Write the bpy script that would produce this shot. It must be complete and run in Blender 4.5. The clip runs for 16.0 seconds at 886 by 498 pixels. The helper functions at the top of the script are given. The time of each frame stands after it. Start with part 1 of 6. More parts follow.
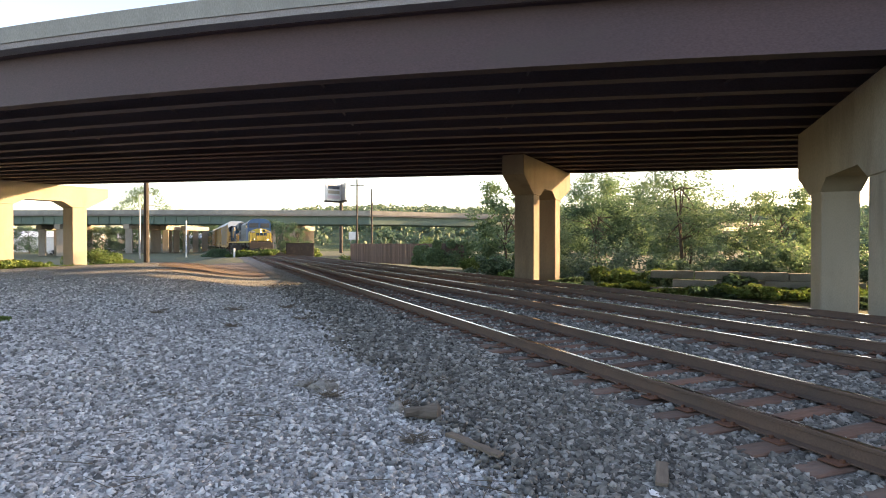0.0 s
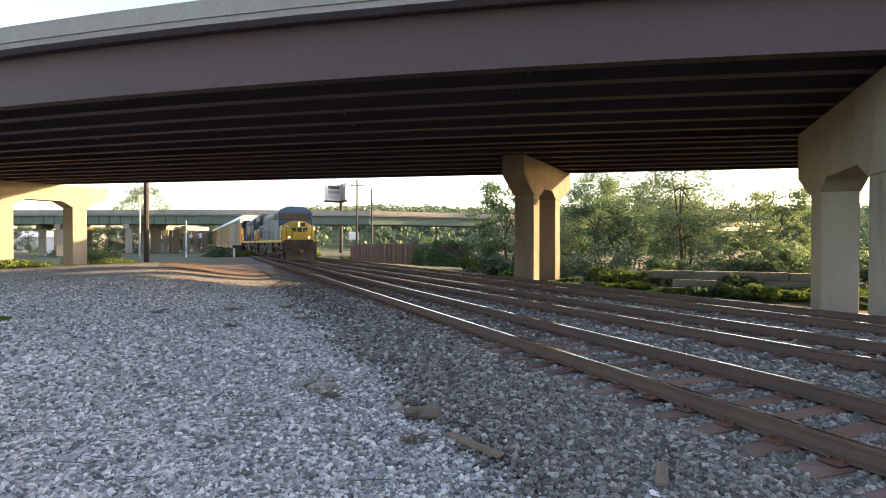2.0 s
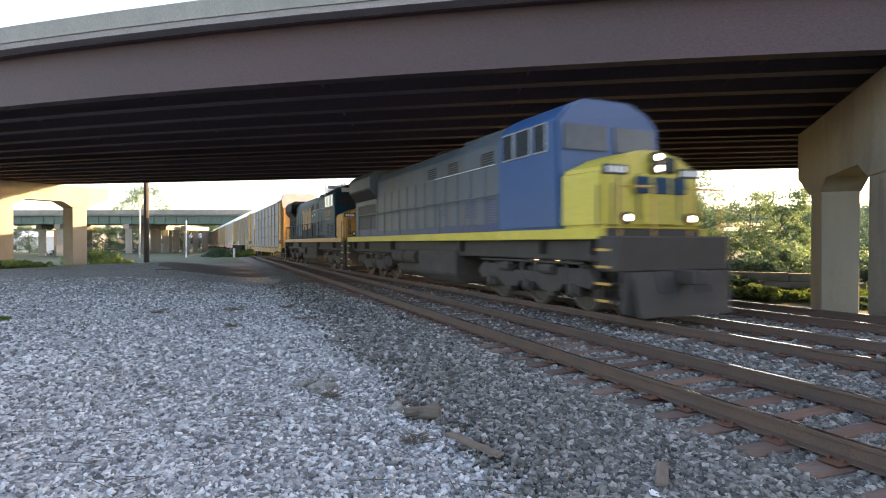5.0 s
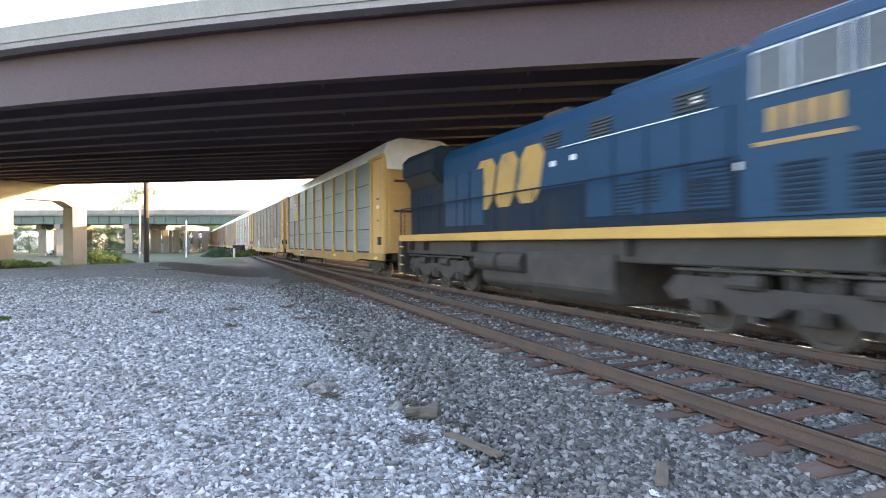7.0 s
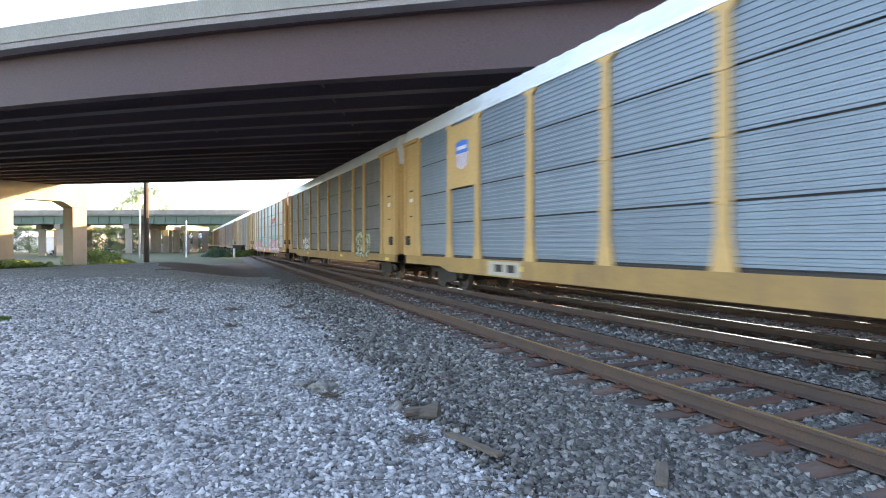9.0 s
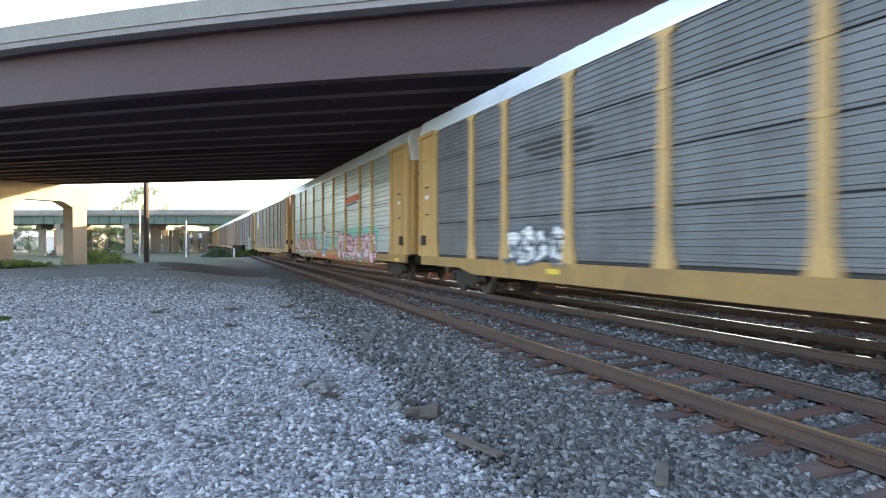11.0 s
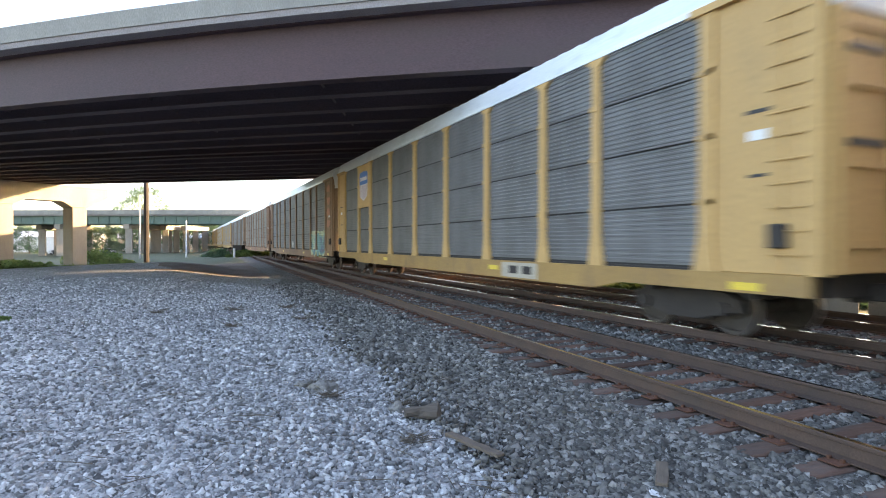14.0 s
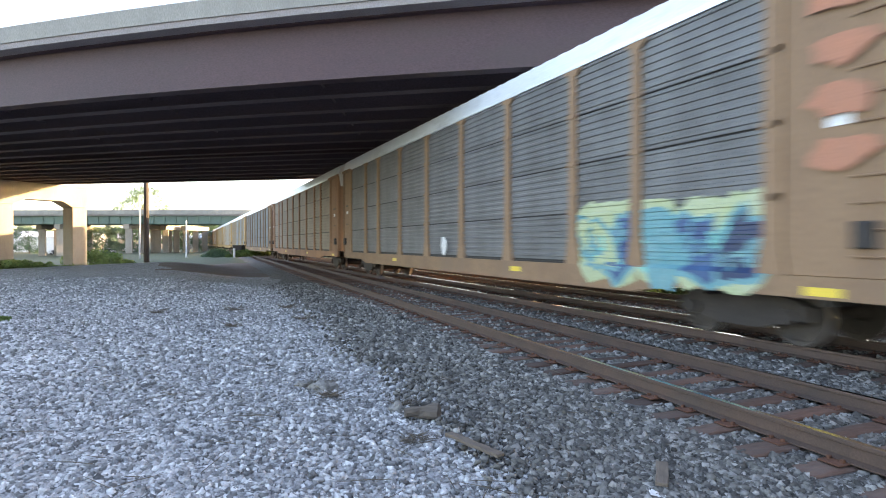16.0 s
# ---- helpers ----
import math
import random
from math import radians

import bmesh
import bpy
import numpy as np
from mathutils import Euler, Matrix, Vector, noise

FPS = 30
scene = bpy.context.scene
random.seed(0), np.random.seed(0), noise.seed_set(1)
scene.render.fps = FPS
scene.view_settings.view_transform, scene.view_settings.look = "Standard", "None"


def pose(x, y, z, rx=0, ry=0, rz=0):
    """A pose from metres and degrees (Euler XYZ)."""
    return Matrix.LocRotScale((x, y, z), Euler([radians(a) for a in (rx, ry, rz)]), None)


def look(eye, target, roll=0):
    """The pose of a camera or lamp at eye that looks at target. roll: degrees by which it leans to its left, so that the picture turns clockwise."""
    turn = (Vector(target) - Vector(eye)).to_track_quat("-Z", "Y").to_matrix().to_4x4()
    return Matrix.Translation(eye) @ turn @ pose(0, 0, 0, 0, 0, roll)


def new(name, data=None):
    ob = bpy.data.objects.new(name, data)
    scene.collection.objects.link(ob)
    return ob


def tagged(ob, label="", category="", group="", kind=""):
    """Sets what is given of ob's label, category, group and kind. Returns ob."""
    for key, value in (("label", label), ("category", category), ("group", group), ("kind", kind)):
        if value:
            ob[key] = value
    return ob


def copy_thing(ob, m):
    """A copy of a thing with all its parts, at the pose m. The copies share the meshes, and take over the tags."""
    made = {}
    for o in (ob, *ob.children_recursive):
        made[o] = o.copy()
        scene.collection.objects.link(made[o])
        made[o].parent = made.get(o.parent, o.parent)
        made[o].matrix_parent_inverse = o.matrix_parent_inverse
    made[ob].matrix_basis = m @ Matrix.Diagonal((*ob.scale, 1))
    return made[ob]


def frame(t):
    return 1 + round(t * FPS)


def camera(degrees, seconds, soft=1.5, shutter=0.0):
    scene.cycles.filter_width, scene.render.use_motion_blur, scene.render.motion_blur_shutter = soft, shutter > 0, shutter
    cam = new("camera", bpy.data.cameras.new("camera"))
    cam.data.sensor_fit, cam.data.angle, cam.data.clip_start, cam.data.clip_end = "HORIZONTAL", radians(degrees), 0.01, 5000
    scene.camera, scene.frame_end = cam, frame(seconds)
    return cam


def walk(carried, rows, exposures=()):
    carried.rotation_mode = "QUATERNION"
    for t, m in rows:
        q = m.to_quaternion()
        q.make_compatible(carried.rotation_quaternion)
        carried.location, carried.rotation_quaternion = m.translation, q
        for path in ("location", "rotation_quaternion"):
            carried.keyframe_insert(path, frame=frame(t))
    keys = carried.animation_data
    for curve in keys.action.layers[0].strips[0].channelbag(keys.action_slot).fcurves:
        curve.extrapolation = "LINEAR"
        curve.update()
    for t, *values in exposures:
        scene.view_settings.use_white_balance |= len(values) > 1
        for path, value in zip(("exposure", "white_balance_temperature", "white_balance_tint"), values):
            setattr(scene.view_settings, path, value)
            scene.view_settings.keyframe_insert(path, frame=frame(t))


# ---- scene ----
# ---- camera ----
# x to the right across the tracks, y along the main line, z = 0 at the top of the rails
EYE = (0.0, 0.0, 1.57)
YAW, TILT = -24.0, -0.56
cam = camera(75.1, 16.0, soft=1.0, shutter=0.5)
stand = pose(*EYE, 90 + TILT, 0, YAW)
walk(cam, [(0.0, stand), (16.0, stand)],
     exposures=[(0.0, 2.03, 8150, 19), (4.2, 2.03, 8150, 19), (6.3, 3.05, 8000, 20), (8.0, 3.07, 8000, 20), (9.2, 2.7, 7700, 18), (11.3, 2.61, 7600, 18), (13.0, 2.52, 7600, 18), (16.0, 2.8, 7900, 19)])

# ---- light ----
SUN_AZ, SUN_EL = 95.0, 10.0          # degrees clockwise from +y, and above the horizon
world = bpy.data.worlds.new("world")
scene.world = world
world.use_nodes = True
nt = world.node_tree
sky = nt.nodes.new("ShaderNodeTexSky")
sky.sky_type = 'NISHITA'
sky.sun_disc = False
sky.sun_elevation = radians(SUN_EL)
sky.sun_rotation = radians(SUN_AZ)
sky.air_density, sky.dust_density = 0.75, 1.2
nt.links.new(sky.outputs[0], nt.nodes["Background"].inputs[0])
nt.nodes["Background"].inputs[1].default_value = 0.2
sun = new("sun", bpy.data.lights.new("sun", 'SUN'))
sun.data.energy, sun.data.angle, sun.data.color = 5.0, radians(0.6), (1.0, 0.74, 0.42)
az, el = radians(SUN_AZ), radians(SUN_EL)
to_sun = Vector((math.sin(az) * math.cos(el), math.cos(az) * math.cos(el), math.sin(el)))
sun.matrix_world = look(to_sun * 50, (0, 0, 0))


# ---- materials ----
def rgb(c):
    return (c[0], c[1], c[2], 1.0)


def surface(name, a, b=None, scale=4.0, fine=60.0, rough=0.7, metal=0.0, bump=0.2, dist=0.01, piece=0.0,
            stain=None, stain_scale=0.7, stretch=(1, 1, 1), coat=0.0, stain_at=(0.55, 0.75), spec=0.5):
    """A surface with large patches between a and b, fine grain in relief, and stains."""
    m = bpy.data.materials.new(name)
    m.use_nodes = True
    t = m.node_tree
    n, l = t.nodes, t.links
    p = n["Principled BSDF"]
    p.inputs["Roughness"].default_value = rough
    p.inputs["Metallic"].default_value = metal
    p.inputs["Coat Weight"].default_value = coat
    p.inputs["Specular IOR Level"].default_value = spec
    b = b or tuple(x * 0.75 for x in a)
    co = n.new("ShaderNodeTexCoord")
    mp = n.new("ShaderNodeMapping")
    mp.inputs["Scale"].default_value = stretch
    l.new(co.outputs["Object"], mp.inputs[0])
    big = n.new("ShaderNodeTexNoise")
    big.inputs["Scale"].default_value, big.inputs["Detail"].default_value = scale, 5
    l.new(mp.outputs[0], big.inputs["Vector"])
    r = n.new("ShaderNodeValToRGB")
    r.color_ramp.elements[0].position, r.color_ramp.elements[1].position = 0.3, 0.7
    r.color_ramp.elements[0].color, r.color_ramp.elements[1].color = rgb(a), rgb(b)
    l.new(big.outputs[0], r.inputs[0])
    col = r.outputs[0]
    grain = n.new("ShaderNodeTexNoise")
    grain.inputs["Scale"].default_value, grain.inputs["Detail"].default_value = fine, 4
    l.new(mp.outputs[0], grain.inputs["Vector"])
    mix = n.new("ShaderNodeMix")
    mix.data_type, mix.blend_type = 'RGBA', 'OVERLAY'
    mix.inputs[0].default_value = 0.45
    l.new(col, mix.inputs[6])
    l.new(grain.outputs[0], mix.inputs[7])
    col = mix.outputs[2]
    if stain:
        s = n.new("ShaderNodeTexNoise")
        s.inputs["Scale"].default_value, s.inputs["Detail"].default_value = stain_scale, 7
        s.inputs["Roughness"].default_value = 0.65
        l.new(mp.outputs[0], s.inputs["Vector"])
        sr = n.new("ShaderNodeMapRange")
        sr.inputs[1].default_value, sr.inputs[2].default_value = stain_at
        l.new(s.outputs[0], sr.inputs[0])
        sm = n.new("ShaderNodeMix")
        sm.data_type = 'RGBA'
        l.new(sr.outputs[0], sm.inputs[0])
        l.new(col, sm.inputs[6])
        sm.inputs[7].default_value = rgb(stain)
        col = sm.outputs[2]
    if piece:
        oi = n.new("ShaderNodeObjectInfo")
        hs = n.new("ShaderNodeHueSaturation")
        mr = n.new("ShaderNodeMapRange")
        mr.inputs[3].default_value, mr.inputs[4].default_value = 1 - piece, 1 + piece
        l.new(oi.outputs["Random"], mr.inputs[0])
        l.new(mr.outputs[0], hs.inputs["Value"])
        l.new(col, hs.inputs["Color"])
        col = hs.outputs[0]
    l.new(col, p.inputs["Base Color"])
    bp = n.new("ShaderNodeBump")
    bp.inputs["Strength"].default_value, bp.inputs["Distance"].default_value = bump, dist
    l.new(grain.outputs[0], bp.inputs["Height"])
    l.new(bp.outputs[0], p.inputs["Normal"])
    return m


def island(name, cols, rough=0.85, fine=30.0, bump=0.4, trans=0.0):
    """For joined small pieces: each island takes a colour from the row cols."""
    m = bpy.data.materials.new(name)
    m.use_nodes = True
    t = m.node_tree
    n, l = t.nodes, t.links
    p = n["Principled BSDF"]
    p.inputs["Roughness"].default_value = rough
    g = n.new("ShaderNodeNewGeometry")
    r = n.new("ShaderNodeValToRGB")
    e = r.color_ramp.elements
    for i, c in enumerate(cols):
        if i > 1:
            e.new(0.5)
    for i, c in enumerate(cols):
        e[i].position, e[i].color = i / (len(cols) - 1), rgb(c)
    l.new(g.outputs["Random Per Island"], r.inputs[0])
    co = n.new("ShaderNodeTexCoord")
    no = n.new("ShaderNodeTexNoise")
    no.inputs["Scale"].default_value, no.inputs["Detail"].default_value = fine, 4
    l.new(co.outputs["Object"], no.inputs["Vector"])
    mix = n.new("ShaderNodeMix")
    mix.data_type, mix.blend_type = 'RGBA', 'OVERLAY'
    mix.inputs[0].default_value = 0.5
    l.new(r.outputs[0], mix.inputs[6])
    l.new(no.outputs[0], mix.inputs[7])
    l.new(mix.outputs[2], p.inputs["Base Color"])
    if trans:
        tr = n.new("ShaderNodeBsdfTranslucent")
        l.new(mix.outputs[2], tr.inputs[0])
        ms = n.new("ShaderNodeMixShader")
        ms.inputs[0].default_value = trans
        l.new(p.outputs[0], ms.inputs[1])
        l.new(tr.outputs[0], ms.inputs[2])
        l.new(ms.outputs[0], n["Material Output"].inputs[0])
    else:
        bp = n.new("ShaderNodeBump")
        bp.inputs["Strength"].default_value, bp.inputs["Distance"].default_value = bump, 0.01
        l.new(no.outputs[0], bp.inputs["Height"])
        l.new(bp.outputs[0], p.inputs["Normal"])
    return m


def stones(name, cols, size, dirt, dirt_amount=0.5):
    """Loose crushed stone: cells of the given size, each its own shade, in relief, with dirt between in patches."""
    m = bpy.data.materials.new(name)
    m.use_nodes = True
    t = m.node_tree
    n, l = t.nodes, t.links
    p = n["Principled BSDF"]
    p.inputs["Roughness"].default_value = 0.9
    co = n.new("ShaderNodeTexCoord")
    wob = n.new("ShaderNodeTexNoise")
    wob.inputs["Scale"].default_value = 0.6 / size
    l.new(co.outputs["Object"], wob.inputs["Vector"])
    add = n.new("ShaderNodeVectorMath")
    add.operation = 'MULTIPLY_ADD'
    add.inputs[1].default_value = (size * 0.5,) * 3
    l.new(wob.outputs["Color"], add.inputs[0])
    l.new(co.outputs["Object"], add.inputs[2])
    v = n.new("ShaderNodeTexVoronoi")
    v.inputs["Scale"].default_value = 1 / size
    l.new(add.outputs[0], v.inputs["Vector"])
    sep = n.new("ShaderNodeSeparateColor")
    l.new(v.outputs["Color"], sep.inputs[0])
    r = n.new("ShaderNodeValToRGB")
    e = r.color_ramp.elements
    for i in range(len(cols) - 2):
        e.new(0.5)
    for i, c in enumerate(cols):
        e[i].position, e[i].color = i / (len(cols) - 1), rgb(c)
    l.new(sep.outputs[0], r.inputs[0])
    pat = n.new("ShaderNodeTexNoise")
    pat.inputs["Scale"].default_value, pat.inputs["Detail"].default_value = 0.5, 8
    pat.inputs["Roughness"].default_value = 0.7
    l.new(co.outputs["Object"], pat.inputs["Vector"])
    mr = n.new("ShaderNodeMapRange")
    mr.inputs[1].default_value, mr.inputs[2].default_value, mr.inputs[4].default_value = 0.5, 0.75, dirt_amount
    l.new(pat.outputs[0], mr.inputs[0])
    mix = n.new("ShaderNodeMix")
    mix.data_type = 'RGBA'
    l.new(mr.outputs[0], mix.inputs[0])
    l.new(r.outputs[0], mix.inputs[6])
    mix.inputs[7].default_value = rgb(dirt)
    l.new(mix.outputs[2], p.inputs["Base Color"])
    bp = n.new("ShaderNodeBump")
    bp.inputs["Strength"].default_value, bp.inputs["Distance"].default_value = 1.0, size * 0.6
    bp.invert = True
    l.new(v.outputs["Distance"], bp.inputs["Height"])
    l.new(bp.outputs[0], p.inputs["Normal"])
    return m


def glow(name, colour, strength):
    m = bpy.data.materials.new(name)
    m.use_nodes = True
    p = m.node_tree.nodes["Principled BSDF"]
    p.inputs["Base Color"].default_value = rgb(colour)
    p.inputs["Emission Color"].default_value = rgb(colour)
    p.inputs["Emission Strength"].default_value = strength
    return m


M_GRAVEL = stones("gravel", [(0.085, 0.085, 0.086), (0.2, 0.2, 0.202), (0.3, 0.3, 0.303), (0.46, 0.46, 0.464)], 0.045, (0.17, 0.15, 0.14), 0.6)
M_BALLAST = stones("ballast", [(0.045, 0.043, 0.041), (0.085, 0.08, 0.077), (0.125, 0.119, 0.113), (0.2, 0.19, 0.182)], 0.05, (0.09, 0.075, 0.065), 0.7)
M_CONC = surface("concrete", (0.31, 0.28, 0.24), (0.25, 0.225, 0.195), 0.8, 45, 0.9, bump=0.25, dist=0.006, stain=(0.14, 0.12, 0.1), stain_scale=0.6, stretch=(1, 1, 0.35), stain_at=(0.55, 0.9))
# whole base darker and browner than M_CONC, with streaky stains on top
M_BROWNCONC = surface("dark brown concrete with stains", (0.19, 0.155, 0.125), (0.145, 0.118, 0.096), 0.8, 45, 0.9, bump=0.25, dist=0.006, stain=(0.08, 0.065, 0.055), stain_scale=0.9, stretch=(1, 1, 0.2), stain_at=(0.5, 0.85))
M_PARAPET = surface("parapet concrete", (0.31, 0.295, 0.27), (0.25, 0.24, 0.22), 0.7, 40, 0.9, bump=0.2, stain=(0.2, 0.19, 0.18), stain_scale=0.5, stretch=(1, 1, 0.3), stain_at=(0.5, 0.85))
M_GIRDER = surface("brown girder paint", (0.084, 0.047, 0.053), (0.07, 0.043, 0.05), 0.5, 30, 0.65, spec=0.4, bump=0.1, stain=(0.07, 0.05, 0.05), stain_scale=0.4, stretch=(0.4, 0.4, 1))
# haze under the deck put into the colour: paler than the fascia girders
M_INNER = surface("haze-lightened inner girder paint", (0.118, 0.082, 0.092), (0.1, 0.07, 0.08), 0.5, 30, 0.8, bump=0.1, stretch=(0.4, 0.4, 1))
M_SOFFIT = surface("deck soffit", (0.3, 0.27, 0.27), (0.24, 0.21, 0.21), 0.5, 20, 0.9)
M_RAIL = surface("rusty rail side", (0.08, 0.047, 0.035), (0.058, 0.037, 0.029), 3, 60, 0.8, bump=0.3, stain=(0.055, 0.04, 0.033))
M_RAILTOP = surface("polished rail head", (0.55, 0.53, 0.5), (0.45, 0.43, 0.4), 2, 80, 0.14, metal=1.0, bump=0.03)
M_TIE = surface("weathered tie", (0.135, 0.064, 0.041), (0.085, 0.047, 0.035), 2.5, 30, 0.9, bump=0.6, dist=0.012, piece=0.35, stain=(0.11, 0.1, 0.093), stain_scale=1.6, stretch=(0.25, 1, 1))
M_PLATE = surface("rusty tie plate", (0.13, 0.055, 0.034), None, 8, 70, 0.85, metal=0.2, bump=0.3)
M_GREEN = surface("green girder paint", (0.1, 0.155, 0.13), (0.08, 0.125, 0.105), 0.3, 15, 0.6, bump=0.1)
M_DARKSTEEL = surface("sooty steel", (0.026, 0.023, 0.022), (0.038, 0.032, 0.029), 2, 30, 0.75, metal=0.1, bump=0.3, stain=(0.06, 0.046, 0.037), stain_scale=1.2)
M_WOOD = surface("grey wood", (0.11, 0.09, 0.075), (0.07, 0.058, 0.05), 2, 40, 0.9, bump=0.5, stretch=(1, 1, 0.15))
M_BARK = surface("bark", (0.09, 0.07, 0.055), (0.06, 0.045, 0.035), 3, 25, 0.95, bump=0.8, dist=0.02, stretch=(1, 1, 0.3))
M_LEAF = island("leaves", [(0.06, 0.11, 0.055), (0.1, 0.17, 0.08), (0.135, 0.205, 0.1), (0.18, 0.245, 0.12)], 0.5, 8, trans=0.5)
M_LEAFDARK = island("dark leaves", [(0.055, 0.1, 0.06), (0.08, 0.14, 0.08), (0.105, 0.17, 0.095)], 0.5, 8, trans=0.45)
M_GRASS = island("grass blades", [(0.07, 0.125, 0.03), (0.11, 0.17, 0.04), (0.15, 0.19, 0.06)], 0.7, 8, trans=0.3)
M_DIRT = surface("brown trodden dirt", (0.115, 0.075, 0.06), (0.15, 0.108, 0.09), 0.6, 14, 0.95, bump=0.7, dist=0.04, stain=(0.19, 0.165, 0.155), stain_scale=0.5)
M_CANOPY = surface("far tree canopy", (0.035, 0.06, 0.022), (0.06, 0.09, 0.032), 0.08, 1.2, 0.95, bump=1.0, dist=0.8)
M_EARTH = surface("earth and weeds", (0.05, 0.07, 0.028), (0.07, 0.07, 0.04), 0.25, 6, 0.95, bump=0.6, dist=0.05)


# ---- mesh helpers ----
def mesh_from(name, bm, mats, smooth=False):
    me = bpy.data.meshes.new(name)
    bmesh.ops.recalc_face_normals(bm, faces=bm.faces)
    bm.to_mesh(me)
    bm.free()
    for m in (mats if isinstance(mats, (list, tuple)) else [mats]):
        me.materials.append(m)
    if smooth:
        me.polygons.foreach_set("use_smooth", [True] * len(me.polygons))
    return me


def part(name, bm, material, parent, label="", at=None, smooth=False):
    ob = new(name, mesh_from(name, bm, material, smooth) if isinstance(bm, bmesh.types.BMesh) else bm)
    ob.parent = parent
    if at is not None:
        ob.matrix_basis = at
    return tagged(ob, label)


def thing(name, label, category, at=None, group="", kind=""):
    ob = new(name)
    ob.empty_display_size = 0.3
    if at is not None:
        ob.matrix_basis = at
    return tagged(ob, label, category, group, kind)


def solid(name, bm, material, label, category="", kind="", at=None, group="", smooth=False):
    ob = new(name, mesh_from(name, bm, material, smooth))
    if at is not None:
        ob.matrix_basis = at
    return tagged(ob, label, category, group, kind)


def box(bm, x0, x1, y0, y1, z0, z1, bevel=0.0, m=None, mat=0, seg=1):
    made = bmesh.ops.create_cube(bm, size=1.0)["verts"]
    for v in made:
        v.co = Vector((x0 + (v.co.x + 0.5) * (x1 - x0), y0 + (v.co.y + 0.5) * (y1 - y0), z0 + (v.co.z + 0.5) * (z1 - z0)))
    faces = list({f for v in made for f in v.link_faces})
    if bevel:
        edges = list({e for v in made for e in v.link_edges})
        out = bmesh.ops.bevel(bm, geom=edges, offset=bevel, segments=seg, affect='EDGES', profile=0.6)
        faces = [f for f in set(out["faces"]) | set(f for f in faces if f.is_valid)]
        made = list({v for f in faces for v in f.verts})
    for f in faces:
        f.material_index = mat
    if m is not None:
        bmesh.ops.transform(bm, matrix=m, verts=made)
    return bm


def tube(bm, a, b, r0, r1=None, n=8, mat=0, caps=True):
    a, b = Vector(a), Vector(b)
    d = b - a
    out = bmesh.ops.create_cone(bm, cap_ends=caps, segments=n, radius1=r0, radius2=r0 if r1 is None else r1, depth=d.length)
    q = d.to_track_quat('Z', 'Y').to_matrix().to_4x4()
    bmesh.ops.transform(bm, matrix=Matrix.Translation((a + b) / 2) @ q, verts=out["verts"])
    for f in {f for v in out["verts"] for f in v.link_faces}:
        f.material_index = mat
    return bm


def prism(bm, outline, axis, a, b, mat=0, m=None):
    """An outline of two coordinates pushed along axis from a to b."""
    def at(p, s):
        q = list(p)
        q.insert("xyz".index(axis), s)
        return bm.verts.new(q)
    lo, hi = [at(p, a) for p in outline], [at(p, b) for p in outline]
    n = len(outline)
    fs = [bm.faces.new(lo), bm.faces.new(hi[::-1])]
    fs += [bm.faces.new((lo[i], hi[i], hi[(i + 1) % n], lo[(i + 1) % n])) for i in range(n)]
    for f in fs:
        f.material_index = mat
    if m is not None:
        bmesh.ops.transform(bm, matrix=m, verts=lo + hi)
    return bm


def B():
    return bmesh.new()


def smoothstep(a, b, x):
    t = min(1, max(0, (x - a) / (b - a)))
    return t * t * (3 - 2 * t)


def right_fwd(r, f, z=0.0):
    """From metres to the right of and ahead of the stand."""
    c, s = math.cos(radians(-YAW)), math.sin(radians(-YAW))
    return Vector((r * c + f * s, -r * s + f * c, z))


# ---- ground ----
MAIN_X, FAR_X = 9.34, 13.0


def near_rail(y):
    return 4.84 + 0.0424 * (y - 2.9)


def near_mid(y):
    return min(near_rail(y) + 0.75, MAIN_X)


def ground_z(x, y):
    z = -0.30
    edge = near_rail(y) - 2.4
    left = smoothstep(0, 5, edge - x)
    # the yard rises to a low hump and falls off again behind it
    c = right_fwd(-17.0, 36.0)
    hump = math.exp(-(((x - c.x) / 9.0) ** 2 + ((y - c.y) / 11.0) ** 2))
    z += left * (0.10 + 0.55 * hump)
    z -= 0.9 * smoothstep(44, 62, y) * smoothstep(0, 8, edge - x)
    z -= 0.8 * smoothstep(-14, -30, x - 0.0) * smoothstep(15, 30, y)
    z -= 0.4 * smoothstep(15.6, 19, x) + 0.6 * smoothstep(19, 24, x)
    z -= 1.0 * smoothstep(80, 150, y) * smoothstep(16.0, 30, x)
    if -12 < x < 20 and -6 < y < 50:
        z += 0.035 * noise.noise(Vector((x * 0.7, y * 0.7, 0))) * smoothstep(-0.5, 1.5, edge - x)
        z += 0.012 * noise.noise(Vector((x * 3, y * 3, 4))) * smoothstep(-0.5, 1.5, edge - x)
    return z


def axis_steps(spans):
    out = []
    for a, b, n in spans:
        out += [a + (b - a) * i / n for i in range(n)]
    return out + [spans[-1][1]]


